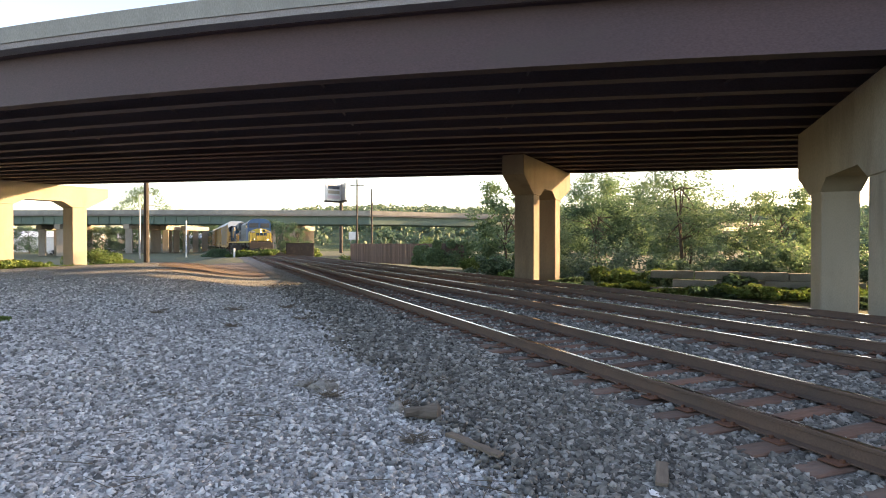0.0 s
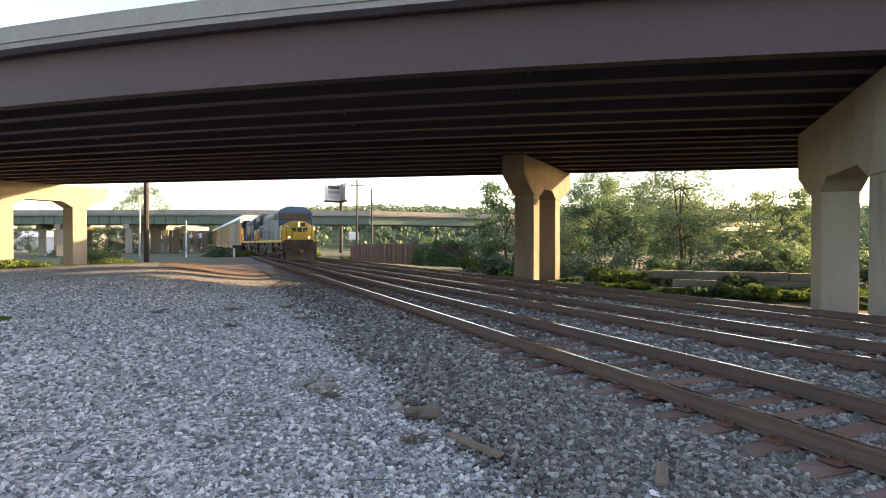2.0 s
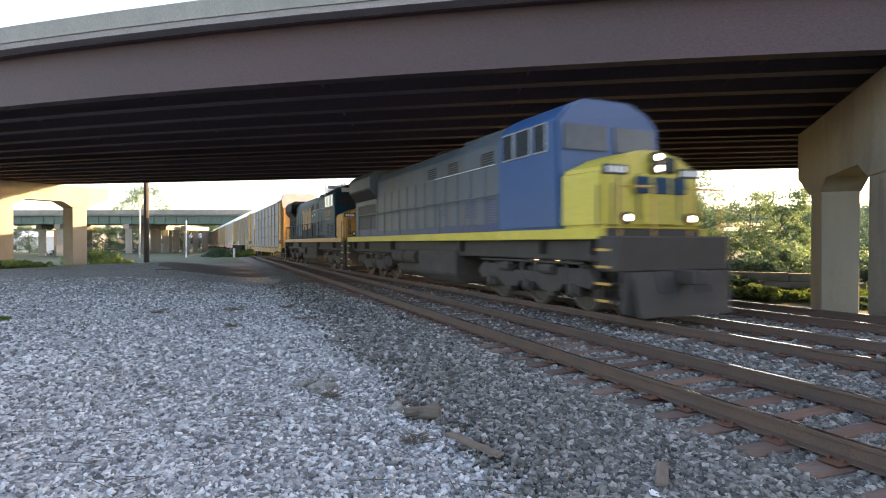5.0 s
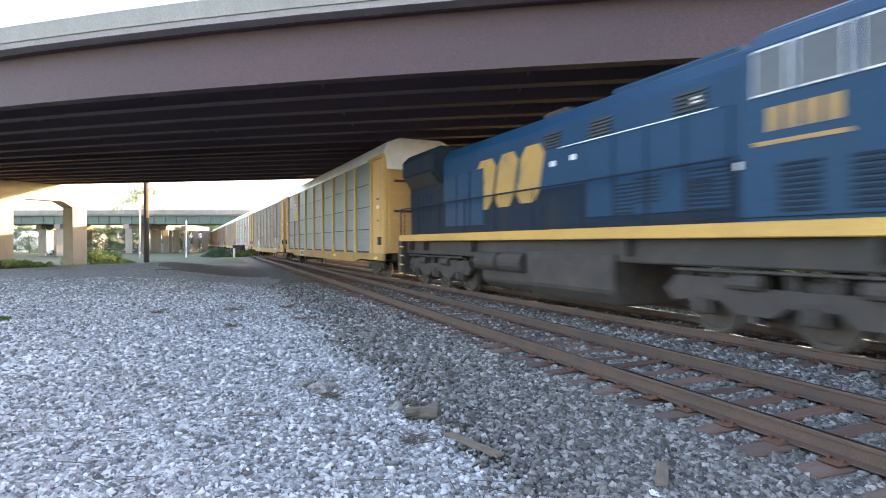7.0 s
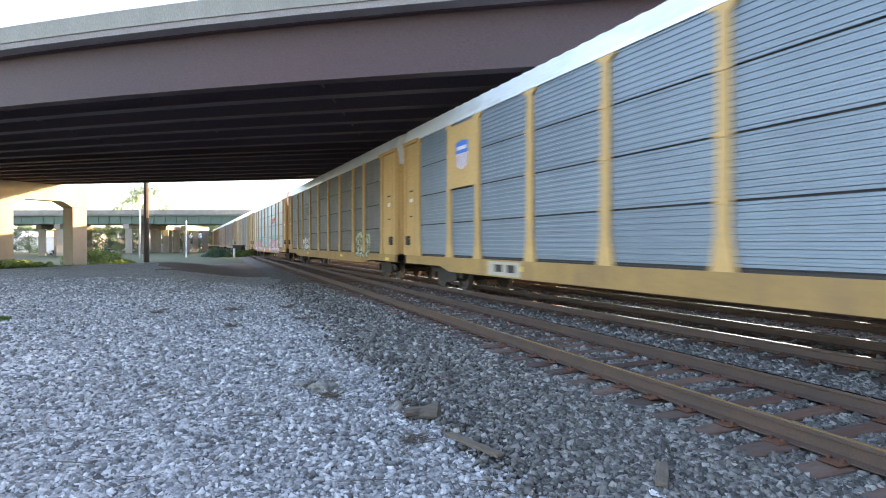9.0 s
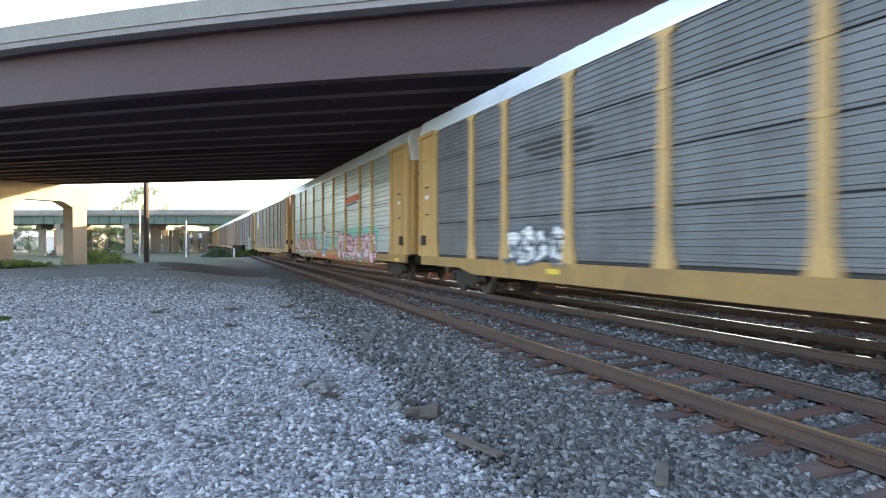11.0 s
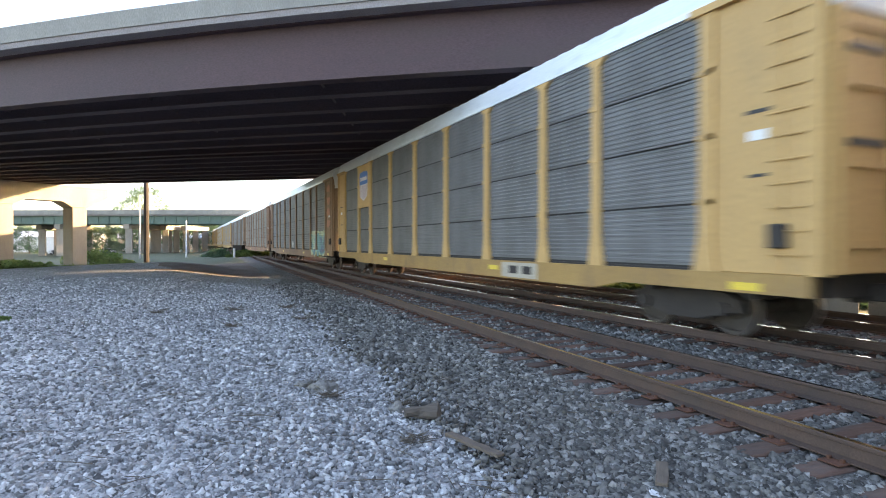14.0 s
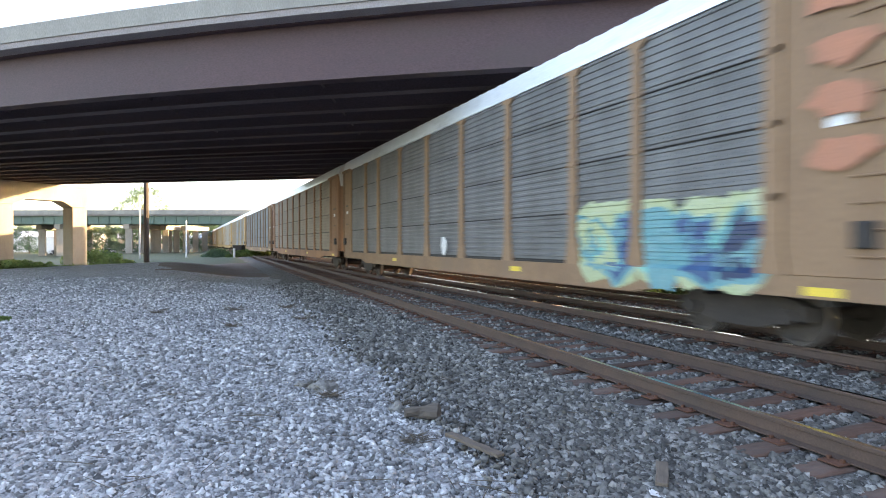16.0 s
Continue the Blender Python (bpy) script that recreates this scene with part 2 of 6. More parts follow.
def build_ground():
    xs = axis_steps([(-2500, -200, 10), (-200, -40, 16), (-40, -12, 28), (-12, 8, 80), (8, 30, 30), (30, 120, 20), (120, 2500, 12)])
    ys = axis_steps([(-2500, -60, 12), (-60, -4, 14), (-4, 20, 96), (20, 70, 80), (70, 220, 30), (220, 3000, 14)])
    nx = len(xs)
    verts = [(x, y, ground_z(x, y)) for y in ys for x in xs]
    faces = [(j * nx + i, j * nx + i + 1, (j + 1) * nx + i + 1, (j + 1) * nx + i) for j in range(len(ys) - 1) for i in range(nx - 1)]
    me = bpy.data.meshes.new("ground")
    me.from_pydata(verts, [], faces)
    me.materials.append(M_GRAVEL)
    me.materials.append(M_EARTH)
    me.materials.append(M_DIRT)
    idx = []
    for f in faces:
        cx = sum(verts[k][0] for k in f) / 4
        cy = sum(verts[k][1] for k in f) / 4
        yard = -24 < cx < 15.4 and -60 < cy < 58 and not (cx < -16 and cy > 26 + 0.5 * (cx + 16))
        gap = near_rail(cy) - cx + 1.2 * noise.noise(Vector((cx * 0.5, cy * 0.5, 1)))
        idx.append(2 if yard and cy > 33 and gap < 7.5 else 0 if yard else 1)
    me.polygons.foreach_set("material_index", idx)
    me.polygons.foreach_set("use_smooth", [True] * len(faces))
    tagged(new("ground", me), "blue-grey crushed stone yard with weedy earth beyond", "ground", kind="structure")


def build_ballast():
    """The raised bed under the three tracks."""
    bm = B()
    ys = axis_steps([(-60, 0, 30), (0, 40, 80), (40, 100, 40), (100, 420, 30)])
    rows = []
    for y in ys:
        e = near_rail(min(y, 84))
        prof = [(e - 2.2, -0.42), (e - 1.8, -0.27), (e - 1.2, -0.24), (e - 0.8, -0.222)]
        x0, x1 = e - 0.5, FAR_X + 1.5
        prof += [(x0 + (x1 - x0) * i / 16, -0.214) for i in range(17)]
        prof += [(FAR_X + 2.2, -0.3), (FAR_X + 3.2, -0.6), (FAR_X + 3.8, -1.2)]
        row = []
        for x, z in prof:
            w = 0.025 * noise.noise(Vector((x * 1.5, y * 1.5, 7))) if z > -0.3 else 0
            row.append(bm.verts.new((x + (0.5 * noise.noise(Vector((0, y * 0.35, 3))) + 0.25 * noise.noise(Vector((5, y * 1.3, 3)))) * (x < e - 1.1), y, z + w)))
        rows.append(row)
    for a, b in zip(rows, rows[1:]):
        for i in range(len(a) - 1):
            bm.faces.new((a[i], a[i + 1], b[i + 1], b[i]))
    return solid("ballast_bed", bm, M_BALLAST, "dark grey crushed stone ballast under the tracks", "ballast", kind="structure", smooth=True)


RAIL_PROFILE = [(-0.07, -0.17), (0.07, -0.17), (0.07, -0.158), (0.012, -0.14), (0.010, -0.045), (0.036, -0.034), (0.036, -0.008), (0.028, 0.0),
                (-0.028, 0.0), (-0.036, -0.008), (-0.036, -0.034), (-0.010, -0.045), (-0.012, -0.14), (-0.07, -0.158)]


def rail_mesh(path):
    """Sweeps the rail's profile along points (x, y); the running surface is bright."""
    bm = B()
    rows = []
    for x, y in path:
        rows.append([bm.verts.new((x + px, y, pz)) for px, pz in RAIL_PROFILE])
    n = len(RAIL_PROFILE)
    for a, b in zip(rows, rows[1:]):
        for i in range(n):
            f = bm.faces.new((a[i], a[(i + 1) % n], b[(i + 1) % n], b[i]))
            f.material_index = 1 if i == 7 else 0
    bm.faces.new(rows[0])
    bm.faces.new(rows[-1][::-1])
    return bm


def build_track(label, mid, y0, y1, step, seed, last_piece_y, turn=0.0):
    """Two rails, and ties 0.5 m apart with plates and spikes; far ties are joined."""
    rnd = random.Random(seed)
    tr = thing("railway_track", label, "railway track", kind="structure")
    ys = axis_steps([(y0, y1, 60)])
    for s in (-0.7525, 0.7525):
        part("rail", rail_mesh([(mid(y) + s, y) for y in ys]), [M_RAIL, M_RAILTOP], tr, "worn steel rail with a bright running surface")
    ties = []
    for k in range(5):
        # split and worn ends, sagging tops
        bm = B()
        box(bm, -1.3, 1.3, -0.115, 0.115, -0.36, -0.178, 0.014)
        bmesh.ops.subdivide_edges(bm, edges=[e for e in bm.edges if abs(e.verts[0].co.x - e.verts[1].co.x) > 1.0], cuts=5)
        for v in bm.verts:
            q = noise.noise_vector(v.co * 4 + Vector((7.0 * k + seed, 0, 0)))
            v.co += Vector((0.09 * q.x if abs(v.co.x) > 1.2 else 0.0, 0.03 * q.y, 0.014 * q.z - 0.008 if v.co.z > -0.25 else 0.0))
        ties.append(mesh_from("tie", bm, M_TIE))
    bm = B()
    for s in (-0.7525, 0.7525):
        box(bm, s - 0.19, s + 0.19, -0.09, 0.09, -0.18, -0.166, 0.004)
        for px in (-0.1, 0.1):
            for py in (-0.055, 0.055):
                box(bm, s + px - 0.015, s + px + 0.015, py - 0.012, py + 0.012, -0.17, -0.14)
    plates = mesh_from("tie_plate", bm, M_PLATE)
    rest = B()
    y = y0
    while y < y1:
        m = pose(mid(y) + rnd.uniform(-0.06, 0.06), y + rnd.uniform(-0.04, 0.04), rnd.uniform(-0.012, 0.004), 0, rnd.uniform(-0.6, 0.6), -turn + rnd.uniform(-2, 2))
        if -6 < y < last_piece_y:
            part("tie", ties[rnd.randrange(5)], None, tr, at=m)
            part("tie_plate", plates, None, tr, at=pose(mid(y), y, 0, 0, 0, -turn))
        else:
            box(rest, -1.3, 1.3, -0.115, 0.115, -0.36, -0.178, m=m)
        y += step
    tagged(part("far_ties", rest, M_TIE, tr), kind="stuff")
    return tr


# ---- bridges ----
DECK_Z = 6.6


def near_edge(r):
    q = max(-20.0, min(14.0, r))
    return 16.85 - 0.21 * q + 0.0035 * q * q + (r - q) * (-0.21 + 0.007 * q)


def far_edge(r):
    return 43.0 - 0.19 * r


def across(r, u):
    return right_fwd(r, near_edge(r) + (far_edge(r) - near_edge(r)) * u)


def sweep(bm, u, shift, outline, r0, r1, n=40, mat=0):
    """Sweeps an outline (across, up) along the bridge at the share u of its width."""
    rows = []
    for i in range(n + 1):
        r = r0 + (r1 - r0) * i / n
        a = across(r, u)
        d = (across(r + 0.5, u) - across(r - 0.5, u)).normalized()
        side = Vector((-d.y, d.x, 0))
        rows.append([bm.verts.new(a + side * (p + shift) + Vector((0, 0, z))) for p, z in outline])
    k = len(outline)
    for a, b in zip(rows, rows[1:]):
        for i in range(k):
            bm.faces.new((a[i], a[(i + 1) % k], b[(i + 1) % k], b[i])).material_index = mat
    bm.faces.new(rows[0])
    bm.faces.new(rows[-1][::-1])
    return bm


def i_beam(z0, z1, half):
    return [(-half, z0), (half, z0), (half, z0 + 0.04), (0.012, z0 + 0.04), (0.012, z1 - 0.03), (half, z1 - 0.03), (half, z1), (-half, z1), (-half, z1 - 0.03),
            (-0.012, z1 - 0.03), (-0.012, z0 + 0.04), (-half, z0 + 0.04)]


def build_road_bridge(label, u0, u1, beams, r0, r1):
    br = thing("road_bridge", label, "bridge")
    for i in range(beams):
        u = u0 + (u1 - u0) * i / (beams - 1)
        outer = i in (0, beams - 1)
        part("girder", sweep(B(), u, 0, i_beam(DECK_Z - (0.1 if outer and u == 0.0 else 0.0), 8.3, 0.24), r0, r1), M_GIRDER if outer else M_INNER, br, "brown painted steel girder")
    w = (far_edge(0) - near_edge(0)) * (u1 - u0)
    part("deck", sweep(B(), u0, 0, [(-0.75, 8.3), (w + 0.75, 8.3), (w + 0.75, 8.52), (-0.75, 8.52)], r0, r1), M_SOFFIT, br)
    wall = [(-0.2, 8.5), (0.22, 8.5), (0.22, 8.6), (0.05, 8.8), (0.0, 9.05), (-0.2, 9.05)]
    part("parapet", sweep(B(), u0, -0.6, wall, r0, r1), M_PARAPET, br, "grey concrete parapet")
    part("parapet", sweep(B(), u1, 0.6, [(-p, z) for p, z in wall][::-1], r0, r1), M_PARAPET, br, "grey concrete parapet")
    # cross bracing between the girders
    frames_at = axis_steps([(r0 + 3, r1 - 3, int((r1 - r0) / 7))])
    for r in frames_at:
        bm = B()
        for i in range(beams - 1):
            a = across(r, u0 + (u1 - u0) * i / (beams - 1))
            b = across(r, u0 + (u1 - u0) * (i + 1) / (beams - 1))
            for z in (DECK_Z + 0.35, 7.95):
                tube(bm, a + Vector((0, 0, z)), b + Vector((0, 0, z)), 0.05, n=4)
            tube(bm, a + Vector((0, 0, DECK_Z + 0.35)), b + Vector((0, 0, 7.95)), 0.04, n=4)
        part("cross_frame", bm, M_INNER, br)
    return br


def build_pier(a, b, columns, width, depth, foot, label, mat=None, zb=4.95, ze=5.75):
    """A frame of columns along the line a-b under a cap that tapers to both ends; distances along the line."""
    mat = mat or M_CONC
    a, b = Vector(a), Vector(b)
    d = b - a
    heading = math.degrees(math.atan2(d.y, d.x))
    pr = thing("bridge_pier", label, "bridge pier", at=pose(a.x, a.y, 0, 0, 0, heading), group="piers of the road bridge")
    n = d.length
    first, last = columns[0], columns[-1]
    zt = DECK_Z - 0.02
    out = [(0, zt), (n, zt), (n, ze), (last + width / 2 + 0.1, zb - 0.25)]
    for i in range(len(columns) - 1, 0, -1):
        c, e = columns[i], columns[i - 1]
        g = (c - e) / 2 - width / 2
        out += [(c - width / 2, zb - 0.25), (c - width / 2 - min(0.9, g * 0.5), zb + 0.28), (e + width / 2 + min(0.9, g * 0.5), zb + 0.28), (e + width / 2, zb - 0.25)]
    out += [(first - width / 2 - 0.1, zb - 0.25), (0, ze)]
    bm = B()
    prism(bm, out, "y", -depth / 2 - 0.05, depth / 2 + 0.05)
    bmesh.ops.bevel(bm, geom=list(bm.edges), offset=0.03, segments=1, affect='EDGES')
    part("pier_cap", bm, mat, pr)
    for c in columns:
        bm = B()
        box(bm, c - width / 2, c + width / 2, -depth / 2, depth / 2, foot, zb - 0.2, 0.04)
        part("column", bm, mat, pr)
    k = int(n / 1.9)
    for i in range(k):
        s = 0.5 + (n - 1.0) * i / (k - 1)
        part("bearing_pad", box(B(), s - 0.2, s + 0.2, -0.25, 0.25, zt - 0.004, zt + 0.016), M_DARKSTEEL, pr)
    return pr


def build_far_bridge():
    """The green steel viaduct on the far side, on concrete frames."""
    br = thing("viaduct", "far road viaduct with green steel girders on concrete frames", "bridge")
    pts = [(-170, 158), (-120, 154), (-60, 152), (-20, 157), (16, 176), (50, 196), (90, 220), (150, 262)]
    ps = [right_fwd(r, f) for r, f in pts]

    def strip(off, z0, z1, deep):
        bm = B()
        rows = []
        for i, p in enumerate(ps):
            d = (ps[min(i + 1, len(ps) - 1)] - ps[max(i - 1, 0)]).normalized()
            side = Vector((d.y, -d.x, 0))
            q = p + side * off
            rows.append([bm.verts.new(q + Vector((0, 0, z0))), bm.verts.new(q + Vector((0, 0, z1))), bm.verts.new(q - side * deep + Vector((0, 0, z1))), bm.verts.new(q - side * deep + Vector((0, 0, z0)))])
        for a, b in zip(rows, rows[1:]):
            for i in range(4):
                bm.faces.new((a[i], a[(i + 1) % 4], b[(i + 1) % 4], b[i]))
        bm.faces.new(rows[0])
        bm.faces.new(rows[-1][::-1])
        return bm
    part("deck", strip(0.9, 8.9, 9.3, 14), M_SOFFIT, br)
    part("parapet", strip(1.1, 9.2, 10.4, 0.4), M_PARAPET, br, "grey concrete parapet")
    part("parapet", strip(-13.2, 9.2, 10.4, 0.4), M_PARAPET, br, "grey concrete parapet")
    for k in range(5):
        part("girder", strip(-k * 3, 6.7, 8.9, 0.25), M_GREEN, br, "green painted steel girder")
    # web stiffeners on the outer girder
    for a, b in zip(ps[:4], ps[1:4]):
        L = (b - a).length
        d = (b - a).normalized()
        side = Vector((d.y, -d.x, 0))
        k = int(L / 3.0)
        bm = B()
        for i in range(k):
            q = a + d * (L * (i + 0.5) / k) + side * 0.1
            box(bm, -0.06, 0.06, -0.12, 0.12, 6.75, 8.85, m=pose(q.x, q.y, 0, 0, 0, math.degrees(math.atan2(d.y, d.x))))
        tagged(part("web_stiffeners", bm, M_GREEN, br), kind="stuff")
    for r, f in [(-128, 155), (-103, 154), (-84, 153), (-46, 154), (-41.5, 157), (-82, 158), (-42, 166), (60, 205), (-79.5, 164), (-76, 169), (-112, 160)]:
        q = right_fwd(r, f)
        for s in (1.0, 6.5, 12.0):
            p2 = q + right_fwd(0.1 * s, s)
            part("support_column", box(B(), p2.x - 0.8, p2.x + 0.8, p2.y - 0.8, p2.y + 0.8, -3.2, 5.6, 0.06), M_CONC, br)
        bm = B()
        p1, p3 = q + right_fwd(0, -0.3), q + right_fwd(1.3, 13.2)
        e = p3 - p1
        box(bm, 0, e.length, -0.85, 0.85, 5.4, 6.7, 0.06, m=pose(p1.x, p1.y, 0, 0, 0, math.degrees(math.atan2(e.y, e.x))))
        part("support_cap", bm, M_CONC, br)
    return br


# ---- vegetation ----
def tree_mesh(rnd, height, spread, base, clumps, per, leaf):
    """Trunk with limbs, and leaves in uneven clumps round the limbs' ends."""
    trunk = B()
    top = Vector((rnd.uniform(-0.4, 0.4), rnd.uniform(-0.4, 0.4), height * 0.75))
    r0 = height * 0.018
    last = Vector((0, 0, -0.5))
    knots = []
    for i in range(1, 6):
        p = Vector((top.x * i / 5 + rnd.uniform(-0.15, 0.15), top.y * i / 5 + rnd.uniform(-0.15, 0.15), top.z * i / 5))
        tube(trunk, last, p, r0 * (1.1 - (i - 1) * 0.18), r0 * (1.1 - i * 0.18), 7, caps=False)
        knots.append(p)
        last = p
    tips = []
    for i in range(clumps):
        k = knots[rnd.randrange(1, 5)]
        an = rnd.uniform(0, 2 * math.pi)
        zz = rnd.uniform(base, 1.0)
        rad = spread * math.sqrt(max(0.05, 1 - ((zz - 0.5) / 0.56) ** 2)) * rnd.uniform(0.45, 1.0)
        tip = Vector((math.cos(an) * rad, math.sin(an) * rad, zz * height))
        if i < 16:
            mid = k.lerp(tip, 0.5) + Vector((0, 0, 0.2))
            tube(trunk, k, mid, r0 * 0.4, r0 * 0.25, 5, caps=False)
            tube(trunk, mid, tip, r0 * 0.25, r0 * 0.08, 4, caps=False)
        tips.append(tip)
    verts, faces = [], []
    for tip in tips:
        cr = spread * rnd.uniform(0.16, 0.34)
        for _ in range(per):
            v = Vector((rnd.gauss(0, 1), rnd.gauss(0, 1), rnd.gauss(0, 0.75)))
            c = tip + v.normalized() * cr * rnd.random() ** 0.45
            a = Vector((rnd.gauss(0, 1), rnd.gauss(0, 1), rnd.gauss(0, 0.7))).normalized()
            b = a.orthogonal().normalized()
            s = leaf * rnd.uniform(0.6, 1.3)
            n = len(verts)
            verts += [c - a * s, c + b * s * 0.55, c + a * s, c - b * s * 0.55 + Vector((0, 0, 0.15 * s))]
            faces.append((n, n + 1, n + 2, n + 3))
    crown = bpy.data.meshes.new("crown")
    crown.from_pydata([tuple(v) for v in verts], [], faces)
    return mesh_from("trunk", trunk, M_BARK, True), crown


def make_tree(seed, height, spread, base, clumps, per, leaf, mat, label):
    rnd = random.Random(seed)
    trunk, crown = tree_mesh(rnd, height, spread, base, clumps, per, leaf)
    crown.materials.append(mat)
    t = thing("tree", label, "tree", group="trees beside the railway")
    part("trunk", trunk, None, t)
    part("crown", crown, None, t)
    return t


def build_bush(name, at, rx, ry, h, count, leaf, mat, label, seed, category="bush"):
    rnd = random.Random(seed)
    verts, faces = [], []
    lobes = [(rnd.uniform(-0.95, 0.95), rnd.uniform(-0.85, 0.85), rnd.uniform(0.1, 0.75) ** 1.3, rnd.uniform(0.16, 0.42)) for _ in range(18)]
    for _ in range(count):
        lx, ly, lz, lr = lobes[rnd.randrange(18)]
        v = Vector((rnd.gauss(0, 1), rnd.gauss(0, 1), rnd.gauss(0, 1))).normalized() * lr * rnd.random() ** 0.4
        c = Vector(((lx + v.x) * rx, (ly + v.y) * ry, max(0.02, (lz + v.z * 0.8) * h)))
        a = Vector((rnd.gauss(0, 1), rnd.gauss(0, 1), rnd.gauss(0, 0.7))).normalized()
        b = a.orthogonal().normalized()
        s = leaf * rnd.uniform(0.6, 1.3)
        n = len(verts)
        verts += [tuple(c - a * s), tuple(c + b * s * 0.6), tuple(c + a * s), tuple(c - b * s * 0.6)]
        faces.append((n, n + 1, n + 2, n + 3))
    me = bpy.data.meshes.new(name)
    me.from_pydata(verts, [], faces)
    me.materials.append(mat)
    ob = new(name, me)
    ob.matrix_basis = at
    return tagged(ob, label, category, kind="stuff")


def place(r, f, turn=0.0, lift=0.0):
    p = right_fwd(r, f)
    return pose(p.x, p.y, ground_z(p.x, p.y) + lift, 0, 0, turn)


# ---- build: setting ----
build_ground()
build_ballast()
N_TURN = math.degrees(math.atan(0.0424))
build_track("rusty siding track on weathered ties", near_mid, -20, 88, 0.52, 1, 60, N_TURN)
build_track("main line track with polished rails on dark ties", lambda y: MAIN_X, -60, 420, 0.52, 2, 40)
build_track("second main line track with polished rails", lambda y: FAR_X, -60, 420, 0.52, 3, 30)
build_road_bridge("wide road bridge with brown steel girders and concrete parapet", 0.0, 0.49, 7, -75, 60)
build_road_bridge("parallel road bridge with brown steel girders behind", 0.54, 1.0, 7, -75, 60)
P = right_fwd
build_pier(P(3.95, 32.6), P(8.6, 41.8), [2.5, 7.1], 1.15, 1.2, -1.5, "dark brown concrete bridge pier with two columns", M_BROWNCONC, 4.7, 5.45)
build_pier(P(12.2, 13.7), P(17.05, 26.4), [3.1, 10.45], 1.7, 1.3, -2.0, "concrete bridge pier with stained columns and tapered cap", None, 3.85, 4.5)
build_pier(P(-37.0, 42.0), P(-31.6, 53.7), [4.2, 10.2], 1.3, 1.35, -2.5, "concrete bridge pier with a sunlit face")
build_far_bridge()


# ---- train ----
M_BLUE = surface("dark blue loco paint", (0.003, 0.033, 0.074), (0.004, 0.038, 0.081), 0.6, 40, 0.5, spec=0.15, bump=0.05, stain=(0.012, 0.036, 0.062), stain_scale=0.7, stretch=(1, 1, 0.3), stain_at=(0.5, 0.9))
M_BLUEGREY = surface("grimy blue loco paint", (0.006, 0.017, 0.034), (0.01, 0.018, 0.028), 0.9, 40, 0.65, spec=0.12, bump=0.08, stain=(0.026, 0.024, 0.023), stain_scale=1.2, stretch=(1, 1, 0.3))
M_EMBLEMBLUE = surface("bright emblem blue", (0.02, 0.14, 0.5), (0.03, 0.16, 0.46), 3, 30, 0.5)
M_BANDBLUE = surface("blue band paint", (0.007, 0.033, 0.11), (0.009, 0.03, 0.09), 0.8, 40, 0.45, bump=0.05, stain=(0.02, 0.03, 0.05), stain_scale=0.9, stretch=(1, 1, 0.3))
M_LGREY = surface("pale blue-grey loco paint", (0.08, 0.112, 0.145), (0.045, 0.062, 0.082), 0.7, 40, 0.5, bump=0.06, stain=(0.07, 0.065, 0.065), stain_scale=1.0, stretch=(1, 1, 0.2), stain_at=(0.45, 0.7))
M_YELLOW = surface("yellow loco paint", (0.45, 0.25, 0.05), (0.38, 0.2, 0.045), 1.0, 40, 0.45, bump=0.05, stain=(0.3, 0.22, 0.08), stain_scale=0.9, stain_at=(0.6, 0.9))
M_LEMON = surface("lemon yellow nose paint", (0.47, 0.38, 0.05), (0.38, 0.3, 0.04), 1.0, 40, 0.45, bump=0.05, stain=(0.25, 0.22, 0.1), stain_scale=1.2, stretch=(1, 1, 0.3), stain_at=(0.55, 0.9))
M_ORANGE = surface("faded orange-yellow nose paint", (0.48, 0.24, 0.05), (0.4, 0.19, 0.045), 1.0, 40, 0.5, bump=0.05, stain=(0.3, 0.17, 0.08), stain_scale=1.0)
M_GLASS = surface("dark cab glass", (0.03, 0.035, 0.04), (0.04, 0.045, 0.05), 1, 5, 0.08, bump=0.0, spec=0.35)
M_CABBLUE = surface("bright blue cab paint", (0.008, 0.06, 0.17), (0.01, 0.055, 0.15), 0.8, 40, 0.45, bump=0.05, stain=(0.03, 0.06, 0.1), stain_scale=0.9, stretch=(1, 1, 0.3), stain_at=(0.55, 0.9))
M_OCHRE = surface("worn ochre emblem paint", (0.36, 0.2, 0.045), (0.28, 0.16, 0.05), 1.5, 40, 0.6, bump=0.05, stain=(0.12, 0.09, 0.06), stain_scale=1.5)
M_SILVER = surface("bright aluminium window frame", (0.36, 0.37, 0.39), None, 2, 50, 0.4, metal=0.6)
M_WHITE = surface("dirty white paint", (0.72, 0.73, 0.74), (0.6, 0.6, 0.6), 2, 30, 0.6)
M_BLACK = surface("black paint", (0.02, 0.02, 0.022), (0.03, 0.03, 0.03), 2, 30, 0.6)
M_RED = surface("red paint", (0.5, 0.07, 0.04), (0.4, 0.06, 0.04), 3, 30, 0.6)
M_LAMP = glow("lit headlight", (1.0, 0.85, 0.62), 5.0)
M_TRUCK = surface("dusty truck steel", (0.044, 0.036, 0.033), (0.027, 0.023, 0.022), 2, 25, 0.85, bump=0.4, stain=(0.066, 0.052, 0.043), stain_scale=1.5)
M_WHEEL = surface("brown wheel steel", (0.07, 0.058, 0.05), (0.05, 0.042, 0.038), 4, 40, 0.7, metal=0.3, bump=0.2)
M_TREAD = surface("bright wheel tread", (0.5, 0.48, 0.46), None, 3, 50, 0.3, metal=1.0)
M_RACKYEL = surface("faded yellow rack paint", (0.52, 0.32, 0.125), (0.44, 0.265, 0.105), 0.8, 40, 0.65, bump=0.1, stain=(0.3, 0.2, 0.1), stain_scale=0.9, stretch=(1, 1, 0.3), stain_at=(0.55, 0.9), piece=0.06)
